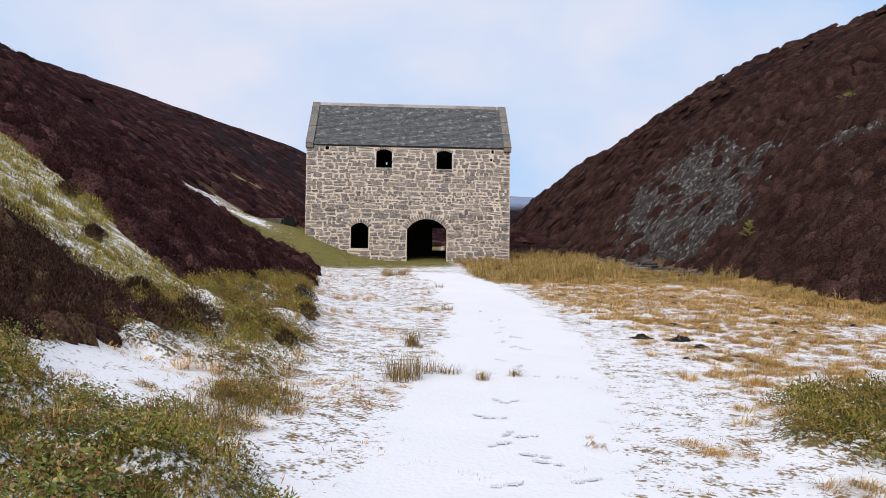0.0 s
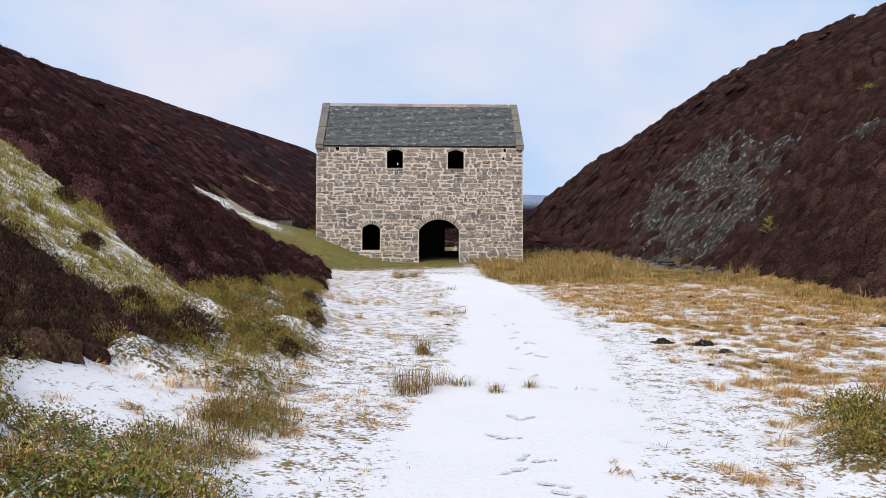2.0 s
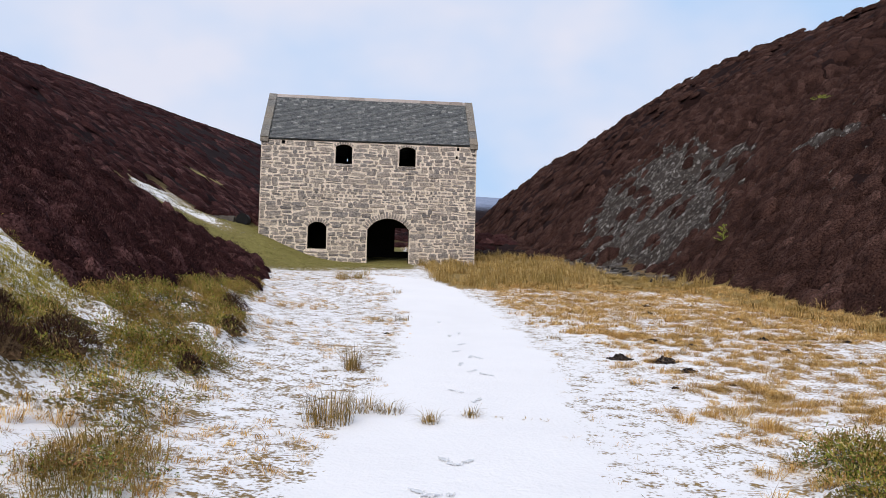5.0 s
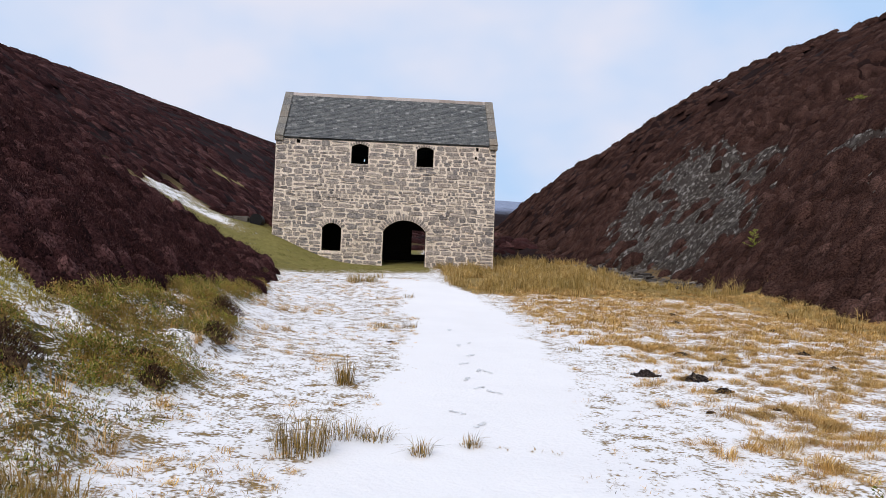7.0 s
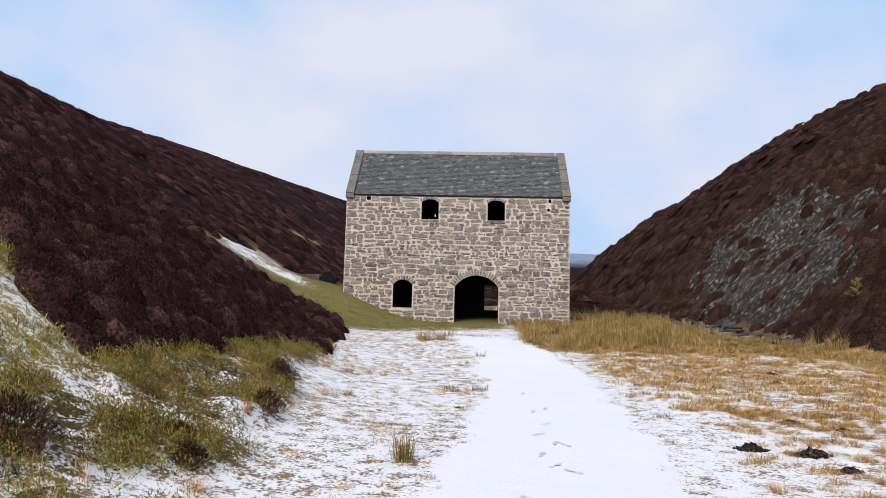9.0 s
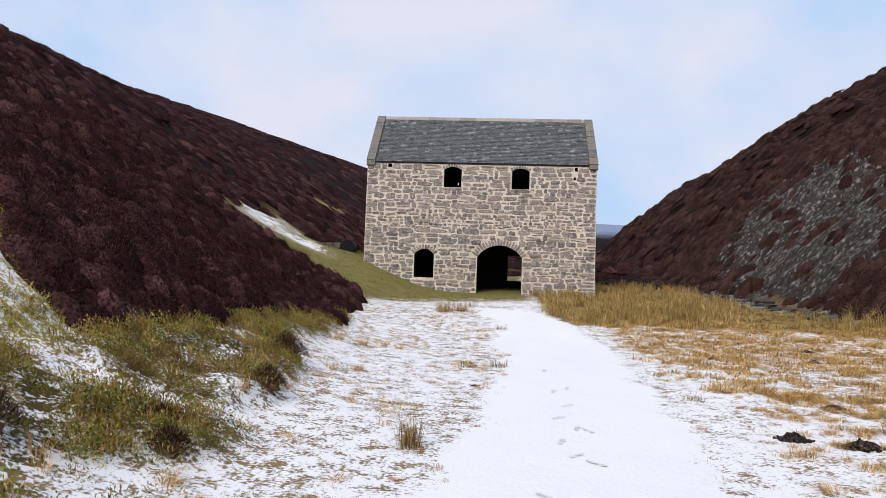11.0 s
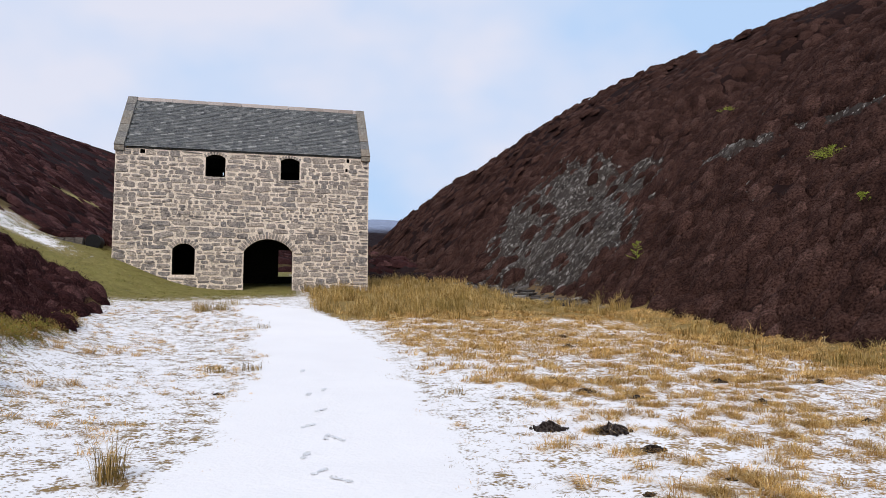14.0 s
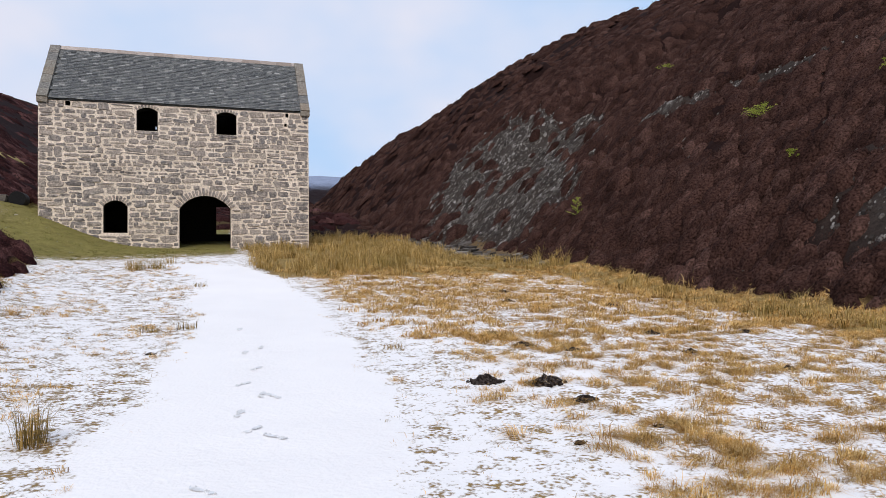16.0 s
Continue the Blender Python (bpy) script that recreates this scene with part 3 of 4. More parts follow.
            at = max(at, a1)
        free.append((at, EAST))
        for s0, s1 in free:
            x = s0
            while x < s1 - 0.08:
                corner = abs(x - WEST) < 0.02
                length = h * (1.1 + 2.7 * rng.random() ** 1.4) if not corner else rng.choice([0.34, 0.62])
                if s1 - x - length < 0.22:
                    length = s1 - x
                if length > 1.0:
                    length *= 0.5
                stack = [(0.0, 1.0)] if rng.random() > 0.25 or h < 0.24 else [(0.0, 0.5), (0.5, 1.0)]
                for f0, f1 in stack:
                    gap_x, gap_z = rng.uniform(0.01, 0.13), rng.uniform(-0.02, 0.10)
                    sx, sz = max(0.07, length - gap_x), max(0.06, h * (f1 - f0) - gap_z)
                    m = (Matrix.Translation((x + length / 2, FRONT + 0.004, z + h * (f0 + f1) / 2 + rng.uniform(-0.035, 0.035)))
                         @ Matrix.Rotation(rng.normal(0, 0.07), 4, "Y") @ Matrix.Diagonal((sx, rng.uniform(0.016, 0.042), sz, 1)))
                    me = shapes[int(rng.integers(28))]
                    if -1.6 < x < 2.9 and count < 285:
                        linked("stone", me, front).matrix_basis = m
                        count += 1
                    else:
                        off = 16 * len(joined_v)
                        joined_v.append(np.array([m @ v.co for v in me.vertices]))
                        joined_f += [[i + off for i in p.vertices] for p in me.polygons]
                x += length
        z += h
    me = bpy.data.meshes.new("rubble_stones")
    me.from_pydata(np.concatenate(joined_v).tolist(), [], joined_f)
    me.materials.append(STONE_FAR)
    tagged(linked("rubble_stones", me, front), kind="stuff")

    # roof
    run, rise = RIDGE_Y - (FRONT - 0.1), RIDGE_Z - EAVE
    slope, ang = math.hypot(run, rise), math.atan2(rise, run)
    for nm, sign, y_e in (("front_roof", 1, FRONT - 0.06), ("back_roof", -1, BACK + 0.1)):
        bm = bmesh.new()
        pts = [(y_e, EAVE - 0.03), (RIDGE_Y, RIDGE_Z - 0.03), (RIDGE_Y, RIDGE_Z - 0.17), (y_e + 0.14 * sign, EAVE - 0.06)]
        a = [bm.verts.new((WEST + 0.4, y, z)) for y, z in pts]
        b = [bm.verts.new((EAST - 0.4, y, z)) for y, z in pts]
        bm.faces.new(a), bm.faces.new(b[::-1])
        for i in range(4):
            bm.faces.new((a[i], b[i], b[(i + 1) % 4], a[(i + 1) % 4]))
        bmesh.ops.recalc_face_normals(bm, faces=bm.faces[:])
        roof = part(nm, bm, SLATE, mill, "weathered grey-blue slate roof")
        if sign > 0:
            v, f = [], []
            rows = 33
            for i in range(rows):
                s = i * (slope - 0.08) / rows
                x = WEST + 0.36 + rng.uniform(0, 0.2)
                while x < EAST - 0.4:
                    w = rng.uniform(0.14, 0.27)
                    x1 = min(x + w, EAST - 0.37)
                    s0 = s + rng.uniform(-0.014, 0.014)
                    s1 = min(s + 0.27, slope - 0.02)
                    lift = 0.028 + rng.uniform(0, 0.012)
                    n0 = len(v)
                    for xx in (x + 0.004, x1 - 0.004):
                        for ss, hh in ((s0, lift), (s0, lift - 0.016), (s1, 0.004), (s1, -0.008)):
                            v.append((xx, FRONT - 0.1 + ss * math.cos(ang) - hh * math.sin(ang), EAVE + ss * math.sin(ang) + hh * math.cos(ang)))
                    f += [(n0, n0 + 4, n0 + 6, n0 + 2), (n0, n0 + 1, n0 + 5, n0 + 4), (n0, n0 + 2, n0 + 3, n0 + 1), (n0 + 4, n0 + 5, n0 + 7, n0 + 6)]
                    x = x1
            me = bpy.data.meshes.new("slates")
            me.from_pydata(v, [], f)
            me.materials.append(SLATE)
            tagged(linked("slates", me, roof), kind="stuff")

    # ridge stones and gable copings
    x = WEST + 0.36
    while x < EAST - 0.4:
        x1 = min(x + rng.uniform(0.75, 0.95), EAST - 0.37)
        bm = bmesh.new()
        prof = [(-0.2, -0.16), (-0.03, 0.06), (0.03, 0.06), (0.2, -0.16), (0.0, -0.06)]
        a = [bm.verts.new((x + 0.008, RIDGE_Y + y, RIDGE_Z + z)) for y, z in prof]
        b = [bm.verts.new((x1 - 0.008, RIDGE_Y + y, RIDGE_Z + z + rng.uniform(-0.012, 0.012))) for y, z in prof]
        bm.faces.new(a), bm.faces.new(b[::-1])
        for i in range(5):
            bm.faces.new((a[i], b[i], b[(i + 1) % 5], a[(i + 1) % 5]))
        bmesh.ops.recalc_face_normals(bm, faces=bm.faces[:])
        part("ridge_stone", bm, RIDGE, mill)
        x = x1
    for x0, x1 in ((WEST - 0.05, WEST + 0.4), (EAST - 0.4, EAST + 0.05)):
        for sign, y_e in ((1, FRONT - 0.1), (-1, BACK + 0.1)):
            cuts = np.cumsum(np.concatenate([[0.0], rng.uniform(0.5, 0.75, 7)]))
            cuts = cuts / cuts[-1] * slope
            for s0, s1 in zip(cuts[:-1], cuts[1:]):
                bm = box_bm(x0, s0 + 0.008, 0, x1, s1 - 0.008, 0.13 + rng.uniform(-0.012, 0.012), 0.015)
                place = Matrix.Translation((0, y_e, EAVE - 0.02)) @ (Matrix.Identity(4) if sign > 0 else Matrix.Translation((x0 + x1, 0, 0)) @ Matrix.Rotation(math.pi, 4, "Z")) @ Matrix.Rotation(ang, 4, "X")
                bmesh.ops.transform(bm, matrix=place, verts=bm.verts[:])
                part("coping_stone", bm, COPING, mill)
        part("skewputt", box_bm(x0, FRONT - 0.14, EAVE - 0.2, x1, FRONT + 0.3, EAVE + 0.04, 0.02), COPING, mill, "corner stone under the gable coping")
    return mill


build_mill()


# ---- vegetation ----
def blade(h, w, lean, turn, bend, rng, foot=(0, 0, 0)):
    """One grass blade: two joints and a tip."""
    dx, dy = math.cos(turn), math.sin(turn)
    px, py = -dy * w / 2, dx * w / 2
    f = np.array(foot)
    mid = f + np.array([dx * lean * h * 0.4, dy * lean * h * 0.4, h * 0.55])
    tip = f + np.array([dx * (lean + bend) * h * 0.85, dy * (lean + bend) * h * 0.85, h * (1 - 0.55 * bend)])
    p = np.array([px, py, 0])
    return np.array([f - p, f + p, mid + p * 0.8, mid - p * 0.8, tip])


def tuft(rng, n, h, spread, lean, w, bend=0.3, wind=0.0):
    """A tuft of blades as points and triangles."""
    v, t = [], []
    for i in range(n):
        a, r = rng.uniform(0, 2 * math.pi), spread * math.sqrt(rng.random())
        turn = a + rng.normal(0, 0.7) if rng.random() > wind else rng.normal(0.3, 0.5)
        b = blade(h * rng.uniform(0.35, 1.12), w * rng.uniform(0.7, 1.3), lean * rng.uniform(0.2, 1.3), turn, bend * rng.uniform(0, 2), rng, (r * math.cos(a), r * math.sin(a), -0.02))
        k = 5 * i
        v.append(b)
        t += [(k, k + 1, k + 2), (k, k + 2, k + 3), (k + 3, k + 2, k + 4)]
    return np.concatenate(v), np.array(t)


def heath(rng, n, r, h, w, length):
    """A cushion of short upright sprigs on a dome."""
    v, t = [], []
    for i in range(n):
        a, q = rng.uniform(0, 2 * math.pi), math.sqrt(rng.random())
        x, y = r * q * math.cos(a), r * q * math.sin(a)
        top = h * (1 - 0.75 * q * q) * rng.uniform(0.75, 1.12)
        ln = length * rng.uniform(0.6, 1.2)
        d = np.array([math.cos(a) * q * 1.1 + rng.normal(0, 0.35), math.sin(a) * q * 1.1 + rng.normal(0, 0.35), 1.0])
        d = d / np.linalg.norm(d) * ln
        turn = rng.uniform(0, math.pi)
        p = np.array([math.cos(turn), math.sin(turn), rng.normal(0, 0.2)]) * w / 2
        tip = np.array([x, y, top])
        base = tip - d
        k = 4 * i
        v.append(np.array([base, tip - d * 0.45 + p, tip, tip - d * 0.45 - p]))
        t += [(k, k + 1, k + 2), (k, k + 2, k + 3)]
    return np.concatenate(v), np.array(t)


def cushion(rng, n, r, h, w, length, round_steps=9, rings=4, body=0.85):
    """A heather cushion: a lumpy body under a fuzz of fine sprigs."""
    v, t = [], []
    for j in range(rings):
        f = j / rings
        for i in range(round_steps):
            a = 2 * math.pi * (i + 0.5 * (j % 2)) / round_steps
            q = body * r * math.cos(f * math.pi / 2) ** 0.8 * rng.uniform(0.78, 1.16)
            v.append((q * math.cos(a), q * math.sin(a), body * h * (math.sin(f * math.pi / 2) * rng.uniform(0.72, 1.08) - 0.12)))
    v.append((rng.uniform(-0.1, 0.1) * r, rng.uniform(-0.1, 0.1) * r, body * h * rng.uniform(0.85, 1.0)))
    for j in range(rings - 1):
        for i in range(round_steps):
            a, b = j * round_steps + i, j * round_steps + (i + 1) % round_steps
            c, d = a + round_steps, b + round_steps
            t += [(a, b, c), (b, d, c)] if j % 2 == 0 else [(a, b, d), (a, d, c)]
    for i in range(round_steps):
        t.append(((rings - 1) * round_steps + i, (rings - 1) * round_steps + (i + 1) % round_steps, rings * round_steps))
    v2, t2 = heath(rng, n, r * 1.02, h * 1.1, w, length)
    return np.concatenate([np.array(v), v2]), np.concatenate([np.array(t), t2 + len(v)])


def leafy(rng, n, r, h, size):
    """A low bush of small leaves."""
    v, t = [], []
    for i in range(n):
        a, q = rng.uniform(0, 2 * math.pi), math.sqrt(rng.random())
        c = np.array([r * q * math.cos(a), r * q * math.sin(a), h * (1 - 0.7 * q * q) * rng.uniform(0.25, 1.08)])
        u = rng.normal(0, 1, 3) * np.array([1, 1, 0.6])
        u = u / np.linalg.norm(u)
        s = np.cross(u, rng.normal(0, 1, 3))
        s = s / np.linalg.norm(s)
        ln = size * rng.uniform(0.6, 1.3)
        k = 4 * i
        v.append(np.array([c - u * ln, c + s * ln * 0.5, c + u * ln, c - s * ln * 0.5]))
        t += [(k, k + 1, k + 2), (k, k + 2, k + 3)]
    return np.concatenate(v), np.array(t)


def scatter(name, kinds, x, y, size, mat, label, category, rng, lift=0.0, tall=None, lean_x=None, smooth=True):
    """Many small plants in one mesh, each turned and sized by chance."""
    z = lay(x, y) + lift
    n = len(x)
    yaw, pick = rng.uniform(0, 2 * np.pi, n), rng.integers(0, len(kinds), n)
    tall = np.ones(n) if tall is None else tall
    gx, gy = (land(x + 0.4, y) - land(x - 0.4, y)) / 0.8, (land(x, y + 0.4) - land(x, y - 0.4)) / 0.8
    vs, ts, off = [], [], 0
    for k, (v, t) in enumerate(kinds):
        m = np.nonzero(pick == k)[0]
        if not len(m):
            continue
        c, s = np.cos(yaw[m])[:, None], np.sin(yaw[m])[:, None]
        px = (v[:, 0] * c - v[:, 1] * s) * size[m][:, None]
        py = (v[:, 0] * s + v[:, 1] * c) * size[m][:, None]
        pz = v[:, 2] * (size[m] * tall[m])[:, None]
        pz = pz + gx[m][:, None] * px + gy[m][:, None] * py
        if lean_x is not None:
            px = px + lean_x[m][:, None] * v[:, 2] * size[m][:, None]
        vs.append(np.stack([px + x[m][:, None], py + y[m][:, None], pz + z[m][:, None]], -1).reshape(-1, 3))
        ts.append((t[None] + (np.arange(len(m)) * len(v))[:, None, None] + off).reshape(-1, 3))
        off += len(m) * len(v)
    me = mesh_from(name, np.concatenate(vs), np.concatenate(ts), mat, smooth)
    return tagged(new(name, me), label, category, kind="stuff")


def spots(rng, n, x0, x1, y0, y1, keep):
    """Random places in a stretch of the plan, kept by the chance that keep(zones, x, y) gives."""
    x, y = rng.uniform(x0, x1, n), rng.uniform(y0, y1, n)
    m = rng.random(n) < keep(zones(x, y), x, y)
    m &= ~((x > WEST - 0.1) & (x < EAST + 0.1) & (y > FRONT - 0.12) & (y < BACK + 0.1))
    return x[m], y[m]


def plant_all():
    rng = np.random.default_rng(11)
    # heather
    near = [cushion(rng, 64, 0.29, 0.40, 0.012, 0.07) for _ in range(8)]
    fine = [cushion(rng, 170, 0.25, 0.32, 0.008, 0.065, body=0.7) for _ in range(5)]
    mid = [cushion(rng, 34, 0.42, 0.48, 0.02, 0.09, 8, 3) for _ in range(8)]
    far = [cushion(rng, 10, 0.8, 0.48, 0.055, 0.13, 7, 3) for _ in range(7)]
    x, y = spots(rng, 8000, -15, -3.4, 13, 30, lambda k, x, y: k["left"] * (1 - 0.3 * step(y, 20, 30)))
    scatter("heather", near, x, y, rng.uniform(0.7, 1.35, len(x)), HEATHER, "dark brown winter heather on the near hillside", "heather", rng, -0.06)
    x, y = spots(rng, 1500, -6.8, -3.5, 6.6, 12.6, lambda k, x, y: k["left"])
    scatter("heather", fine, x, y, rng.uniform(0.7, 1.25, len(x)), BUSH, "brown-purple heather clump on the bank", "heather", rng, -0.05)
    x, y = spots(rng, 5200, -34, -4, 18, 50, lambda k, x, y: k["left"] * np.maximum(step(-x, 14, 16), step(y, 28, 31)))
    scatter("heather", mid, x, y, rng.uniform(0.7, 1.3, len(x)), HEATHER, "dark brown winter heather higher on the hillside", "heather", rng, -0.08)
    x, y = spots(rng, 6500, -95, 12, 46, 150, lambda k, x, y: k["left"])
    scatter("heather", far, x, y, rng.uniform(0.6, 1.2, len(x)) * (0.8 + y / 150), HEATHER, "dark heather on the far moor slope", "heather", rng, -0.12)
    x, y = spots(rng, 3600, -230, 10, 130, 330, lambda k, x, y: k["left"] * step(x + 0.75 * y, -60, -30))
    scatter("heather", far, x, y, rng.uniform(1.6, 3.2, len(x)), HEATHER, "dark heather on the distant moor", "heather", rng, -0.3, tall=np.full(len(x), 0.7))
    x, y = spots(rng, 10500, 13.5, 31, 8, 62, lambda k, x, y: k["right"] * (1 - 0.98 * np.clip(1.2 * k["scree"], 0, 1)))
    scatter("heather", mid, x, y, rng.uniform(0.7, 1.3, len(x)), HEATHER_RIGHT, "rusty brown heather on the steep hill", "heather", rng, -0.08)
    x, y = spots(rng, 9000, 22, 62, 8, 112, lambda k, x, y: k["right"] * (1 - 0.98 * np.clip(1.2 * k["scree"], 0, 1)) * np.maximum(step(x, 28, 32), step(y, 58, 62)))
    scatter("heather", far, x, y, rng.uniform(0.55, 1.1, len(x)), HEATHER_RIGHT, "rusty heather near the hill crest", "heather", rng, -0.12)
    x, y = spots(rng, 3200, 11.5, 24, 50, 108, lambda k, x, y: k["right"] * (1 - 0.98 * np.clip(1.2 * k["scree"], 0, 1)))
    scatter("heather", far, x, y, rng.uniform(0.5, 0.9, len(x)), HEATHER_RIGHT, "rusty heather on the hill's far shoulder", "heather", rng, -0.12)
    # olive heath and bilberry on the west bank
    ol = []
    for _ in range(6):
        v1, t1 = leafy(rng, 70, 0.21, 0.24, 0.013)
        v2, t2 = heath(rng, 45, 0.2, 0.26, 0.010, 0.055)
        ol.append((np.concatenate([v1, v2]), np.concatenate([t1, t2 + len(v1)])))
    bb = [leafy(rng, 120, 0.17, 0.2, 0.0135) for _ in range(6)]
    gt = [tuft(rng, 26, 0.24, 0.07, 0.5, 0.006, 0.5) for _ in range(4)]
    x, y = spots(rng, 7000, -5.2, -1.2, 8.6, 27, lambda k, x, y: k["olive"] * step(rough(x, y, 0.7, 41), 0.27, 0.48))
    scatter("olive_heath", ol, x, y, rng.uniform(0.6, 1.25, len(x)), OLIVE, "olive and rust low heath along the bank", "heath", rng, -0.04)
    x, y = spots(rng, 3200, -5.6, -0.8, 3.2, 8.4, lambda k, x, y: np.maximum(k["low"], 0.4 * k["olive"]) * step(rough(x, y, 0.6, 43), 0.2, 0.5))
    scatter("bilberry", bb, x, y, rng.uniform(0.6, 1.2, len(x)), BILBERRY, "green bilberry leaves poking out of snow", "bilberry", rng, -0.03)
    x, y = spots(rng, 1500, -5.6, -0.8, 3.2, 8.4, lambda k, x, y: k["low"] * step(rough(x, y, 0.8, 45), 0.42, 0.6))
    scatter("olive_heath", ol, x, y, rng.uniform(0.6, 1.1, len(x)), OLIVE, "olive heath sprigs among bilberry leaves", "heath", rng, -0.04)
    x, y = spots(rng, 900, 2.2, 7.2, 5.2, 10.2, lambda k, x, y: k["cushion"] * step(rough(x, y, 0.6, 47), 0.15, 0.45))
    scatter("olive_heath", ol, x, y, rng.uniform(0.7, 1.3, len(x)), OLIVE, "green-brown low heath cushion beside the path", "heath", rng, -0.04)
    x, y = spots(rng, 500, 2.2, 7.2, 5.2, 10.2, lambda k, x, y: k["cushion"])
    scatter("bilberry", bb, x, y, rng.uniform(0.6, 1.1, len(x)), BILBERRY, "bilberry leaves in the low heath cushion", "bilberry", rng, -0.03)
    x, y = spots(rng, 900, -6, -1, 4, 27, lambda k, x, y: np.clip(k["olive"] + 0.4 * k["low"], 0, 1) * 0.35)
    scatter("grass", gt, x, y, rng.uniform(0.6, 1.4, len(x)), STRAW, "bleached grass blades among low heath", "grass", rng)
    rg = [tuft(rng, 26, 0.2, 0.1, 0.7, 0.007, 0.7, wind=0.4) for _ in range(5)]
    x, y = spots(rng, 1500, -5, -1, 4, 26, lambda k, x, y: np.clip(0.8 * k["olive"] + 0.25 * k["low"], 0, 1) * step(rough(x, y, 0.8, 83), 0.45, 0.62))
    scatter("grass", rg, x, y, rng.uniform(0.6, 1.3, len(x)), RUSTY, "rusty brown grass among green heath", "grass", rng)
    x, y = spots(rng, 420, -3.2, -1.4, 6, 9.6, lambda k, x, y: k["isle"])
    scatter("grass", rg, x, y, rng.uniform(0.6, 1.2, len(x)), RUSTY, "tangled rusty grass clumps in the snow", "grass", rng)
    # yellow mossy slope
    mg = [tuft(rng, 22, 0.11, 0.15, 0.8, 0.010, 0.6) for _ in range(6)]
    x, y = spots(rng, 5600, -13, -4, 4.5, 22, lambda k, x, y: k["moss"] * (1 - k["low"]) * step(rough(x, y, 0.8, 51), 0.36, 0.58))
    scatter("mossy_grass", mg, x, y, rng.uniform(0.7, 1.5, len(x)), MOSS, "yellow-green mossy grass dusted with snow", "grass", rng)
    mt = [tuft(rng, 44, 0.24, 0.11, 0.5, 0.0075, 0.6, wind=0.3) for _ in range(5)]
    x, y = spots(rng, 2600, -12, -4, 7, 21, lambda k, x, y: k["moss"] * (1 - k["low"]) * step(rough(x, y, 1.1, 53), 0.46, 0.62))
    scatter("mossy_grass", mt, x, y, rng.uniform(0.5, 1.2, len(x)), MOSS, "taller yellow-green grass tufts on the bank", "grass", rng)
    x, y = spots(rng, 1500, -9.5, -4, 7.5, 19, lambda k, x, y: k["moss"] * (1 - k["low"]) * step(rough(x, y, 0.9, 57), 0.5, 0.66))
    scatter("olive_heath", ol, x, y, rng.uniform(0.5, 1.1, len(x)), OLIVE, "low olive heath among mossy grass", "heath", rng, -0.04)
    # straw grass in the field and at the path's edges
    st = [tuft(rng, 24, 0.13, 0.10, 1.0, 0.009, 0.9, wind=0.45) for _ in range(9)]
    sh = [tuft(rng, 9, 0.06, 0.06, 0.8, 0.004, 0.6) for _ in range(5)]
    fs = [tuft(rng, 80, 0.15, 0.10, 0.95, 0.0055, 0.95, wind=0.4) for _ in range(8)]

    def tussocks(n, y0, y1, most):
        """Places of grass tufts, gathered into tussocks of two to five."""
        cx, cy = spots(rng, n, 2, 15.5, y0, y1, lambda k, x, y: k["field"] * (1 - k["path"]) * (1 - k["cushion"]) * step(x - path_right(y), 0.1, 2.2)
                       * (0.5 + 0.5 * step(rough(x, y, 0.9, 61), 0.4, 0.6)) * (0.6 + 0.4 * step(x + 0.35 * y, 8, 13)))
        many = rng.integers(1, most + 1, len(cx))
        cx, cy = np.repeat(cx, many), np.repeat(cy, many)
        return cx + rng.normal(0, 0.15, len(cx)), cy + rng.normal(0, 0.08, len(cx))

    x, y = tussocks(1900, 5, 19, 4)
    scatter("straw_grass", fs, x, y, rng.uniform(0.4, 1.15, len(x)), STRAW, "drooping straw tussocks close by in the field", "grass", rng, lean_x=rng.uniform(-0.2, 0.5, len(x)))
    x, y = tussocks(2500, 18, 31, 4)
    scatter("straw_grass", st, x, y, rng.uniform(0.6, 1.6, len(x)), STRAW, "tussocks of bleached straw grass in thin snow", "grass", rng, lean_x=rng.uniform(-0.1, 0.5, len(x)))
    x, y = spots(rng, 16000, -5, 15, 4, 33, lambda k, x, y: (1 - k["path"]) * (1 - k["left"]) * (1 - k["olive"]) * (1 - k["cushion"]) * 0.6 * (0.15 + 0.85 * step(rough(x, y, 0.5, 63), 0.5, 0.66)))
    scatter("short_grass", sh, x, y, rng.uniform(0.5, 1.5, len(x)), STRAW, "short bleached grass poking through the snow", "grass", rng)
    x, y = spots(rng, 14000, -5, 13, 4, 33, lambda k, x, y: (1 - k["path"]) * (1 - k["left"]) * (1 - k["olive"]) * (1 - k["cushion"]) * 0.6 * step(rough(x, y, 0.4, 67), 0.5, 0.7))
    scatter("short_grass", sh, x, y, rng.uniform(0.5, 1.5, len(x)), GREEN_RUSH, "short dark grass bits showing through snow", "grass", rng)
    x, y = spots(rng, 2600, -4.2, 1.2, 7, 34, lambda k, x, y: (1 - k["path"]) * (1 - k["left"]) * (1 - k["olive"]) * step(rough(x, y, 0.9, 65), 0.5, 0.64))
    scatter("straw_grass", st, x, y, rng.uniform(0.3, 0.8, len(x)), STRAW, "small straw tufts between path and bank", "grass", rng, lean_x=rng.uniform(-0.3, 0.6, len(x)))
    # rushes
    ru = [tuft(rng, 34, 0.62, 0.16, 0.28, 0.012, 0.25) for _ in range(6)]
    x, y = spots(rng, 5600, 1.5, 16, 14, 56, lambda k, x, y: k["rushes"] * (0.12 + 0.88 * step(rough(x, y, 1.7, 71), 0.36, 0.58)) * (1 - 0.45 * step(x, 11, 13) * (1 - step(y, 30, 33))))
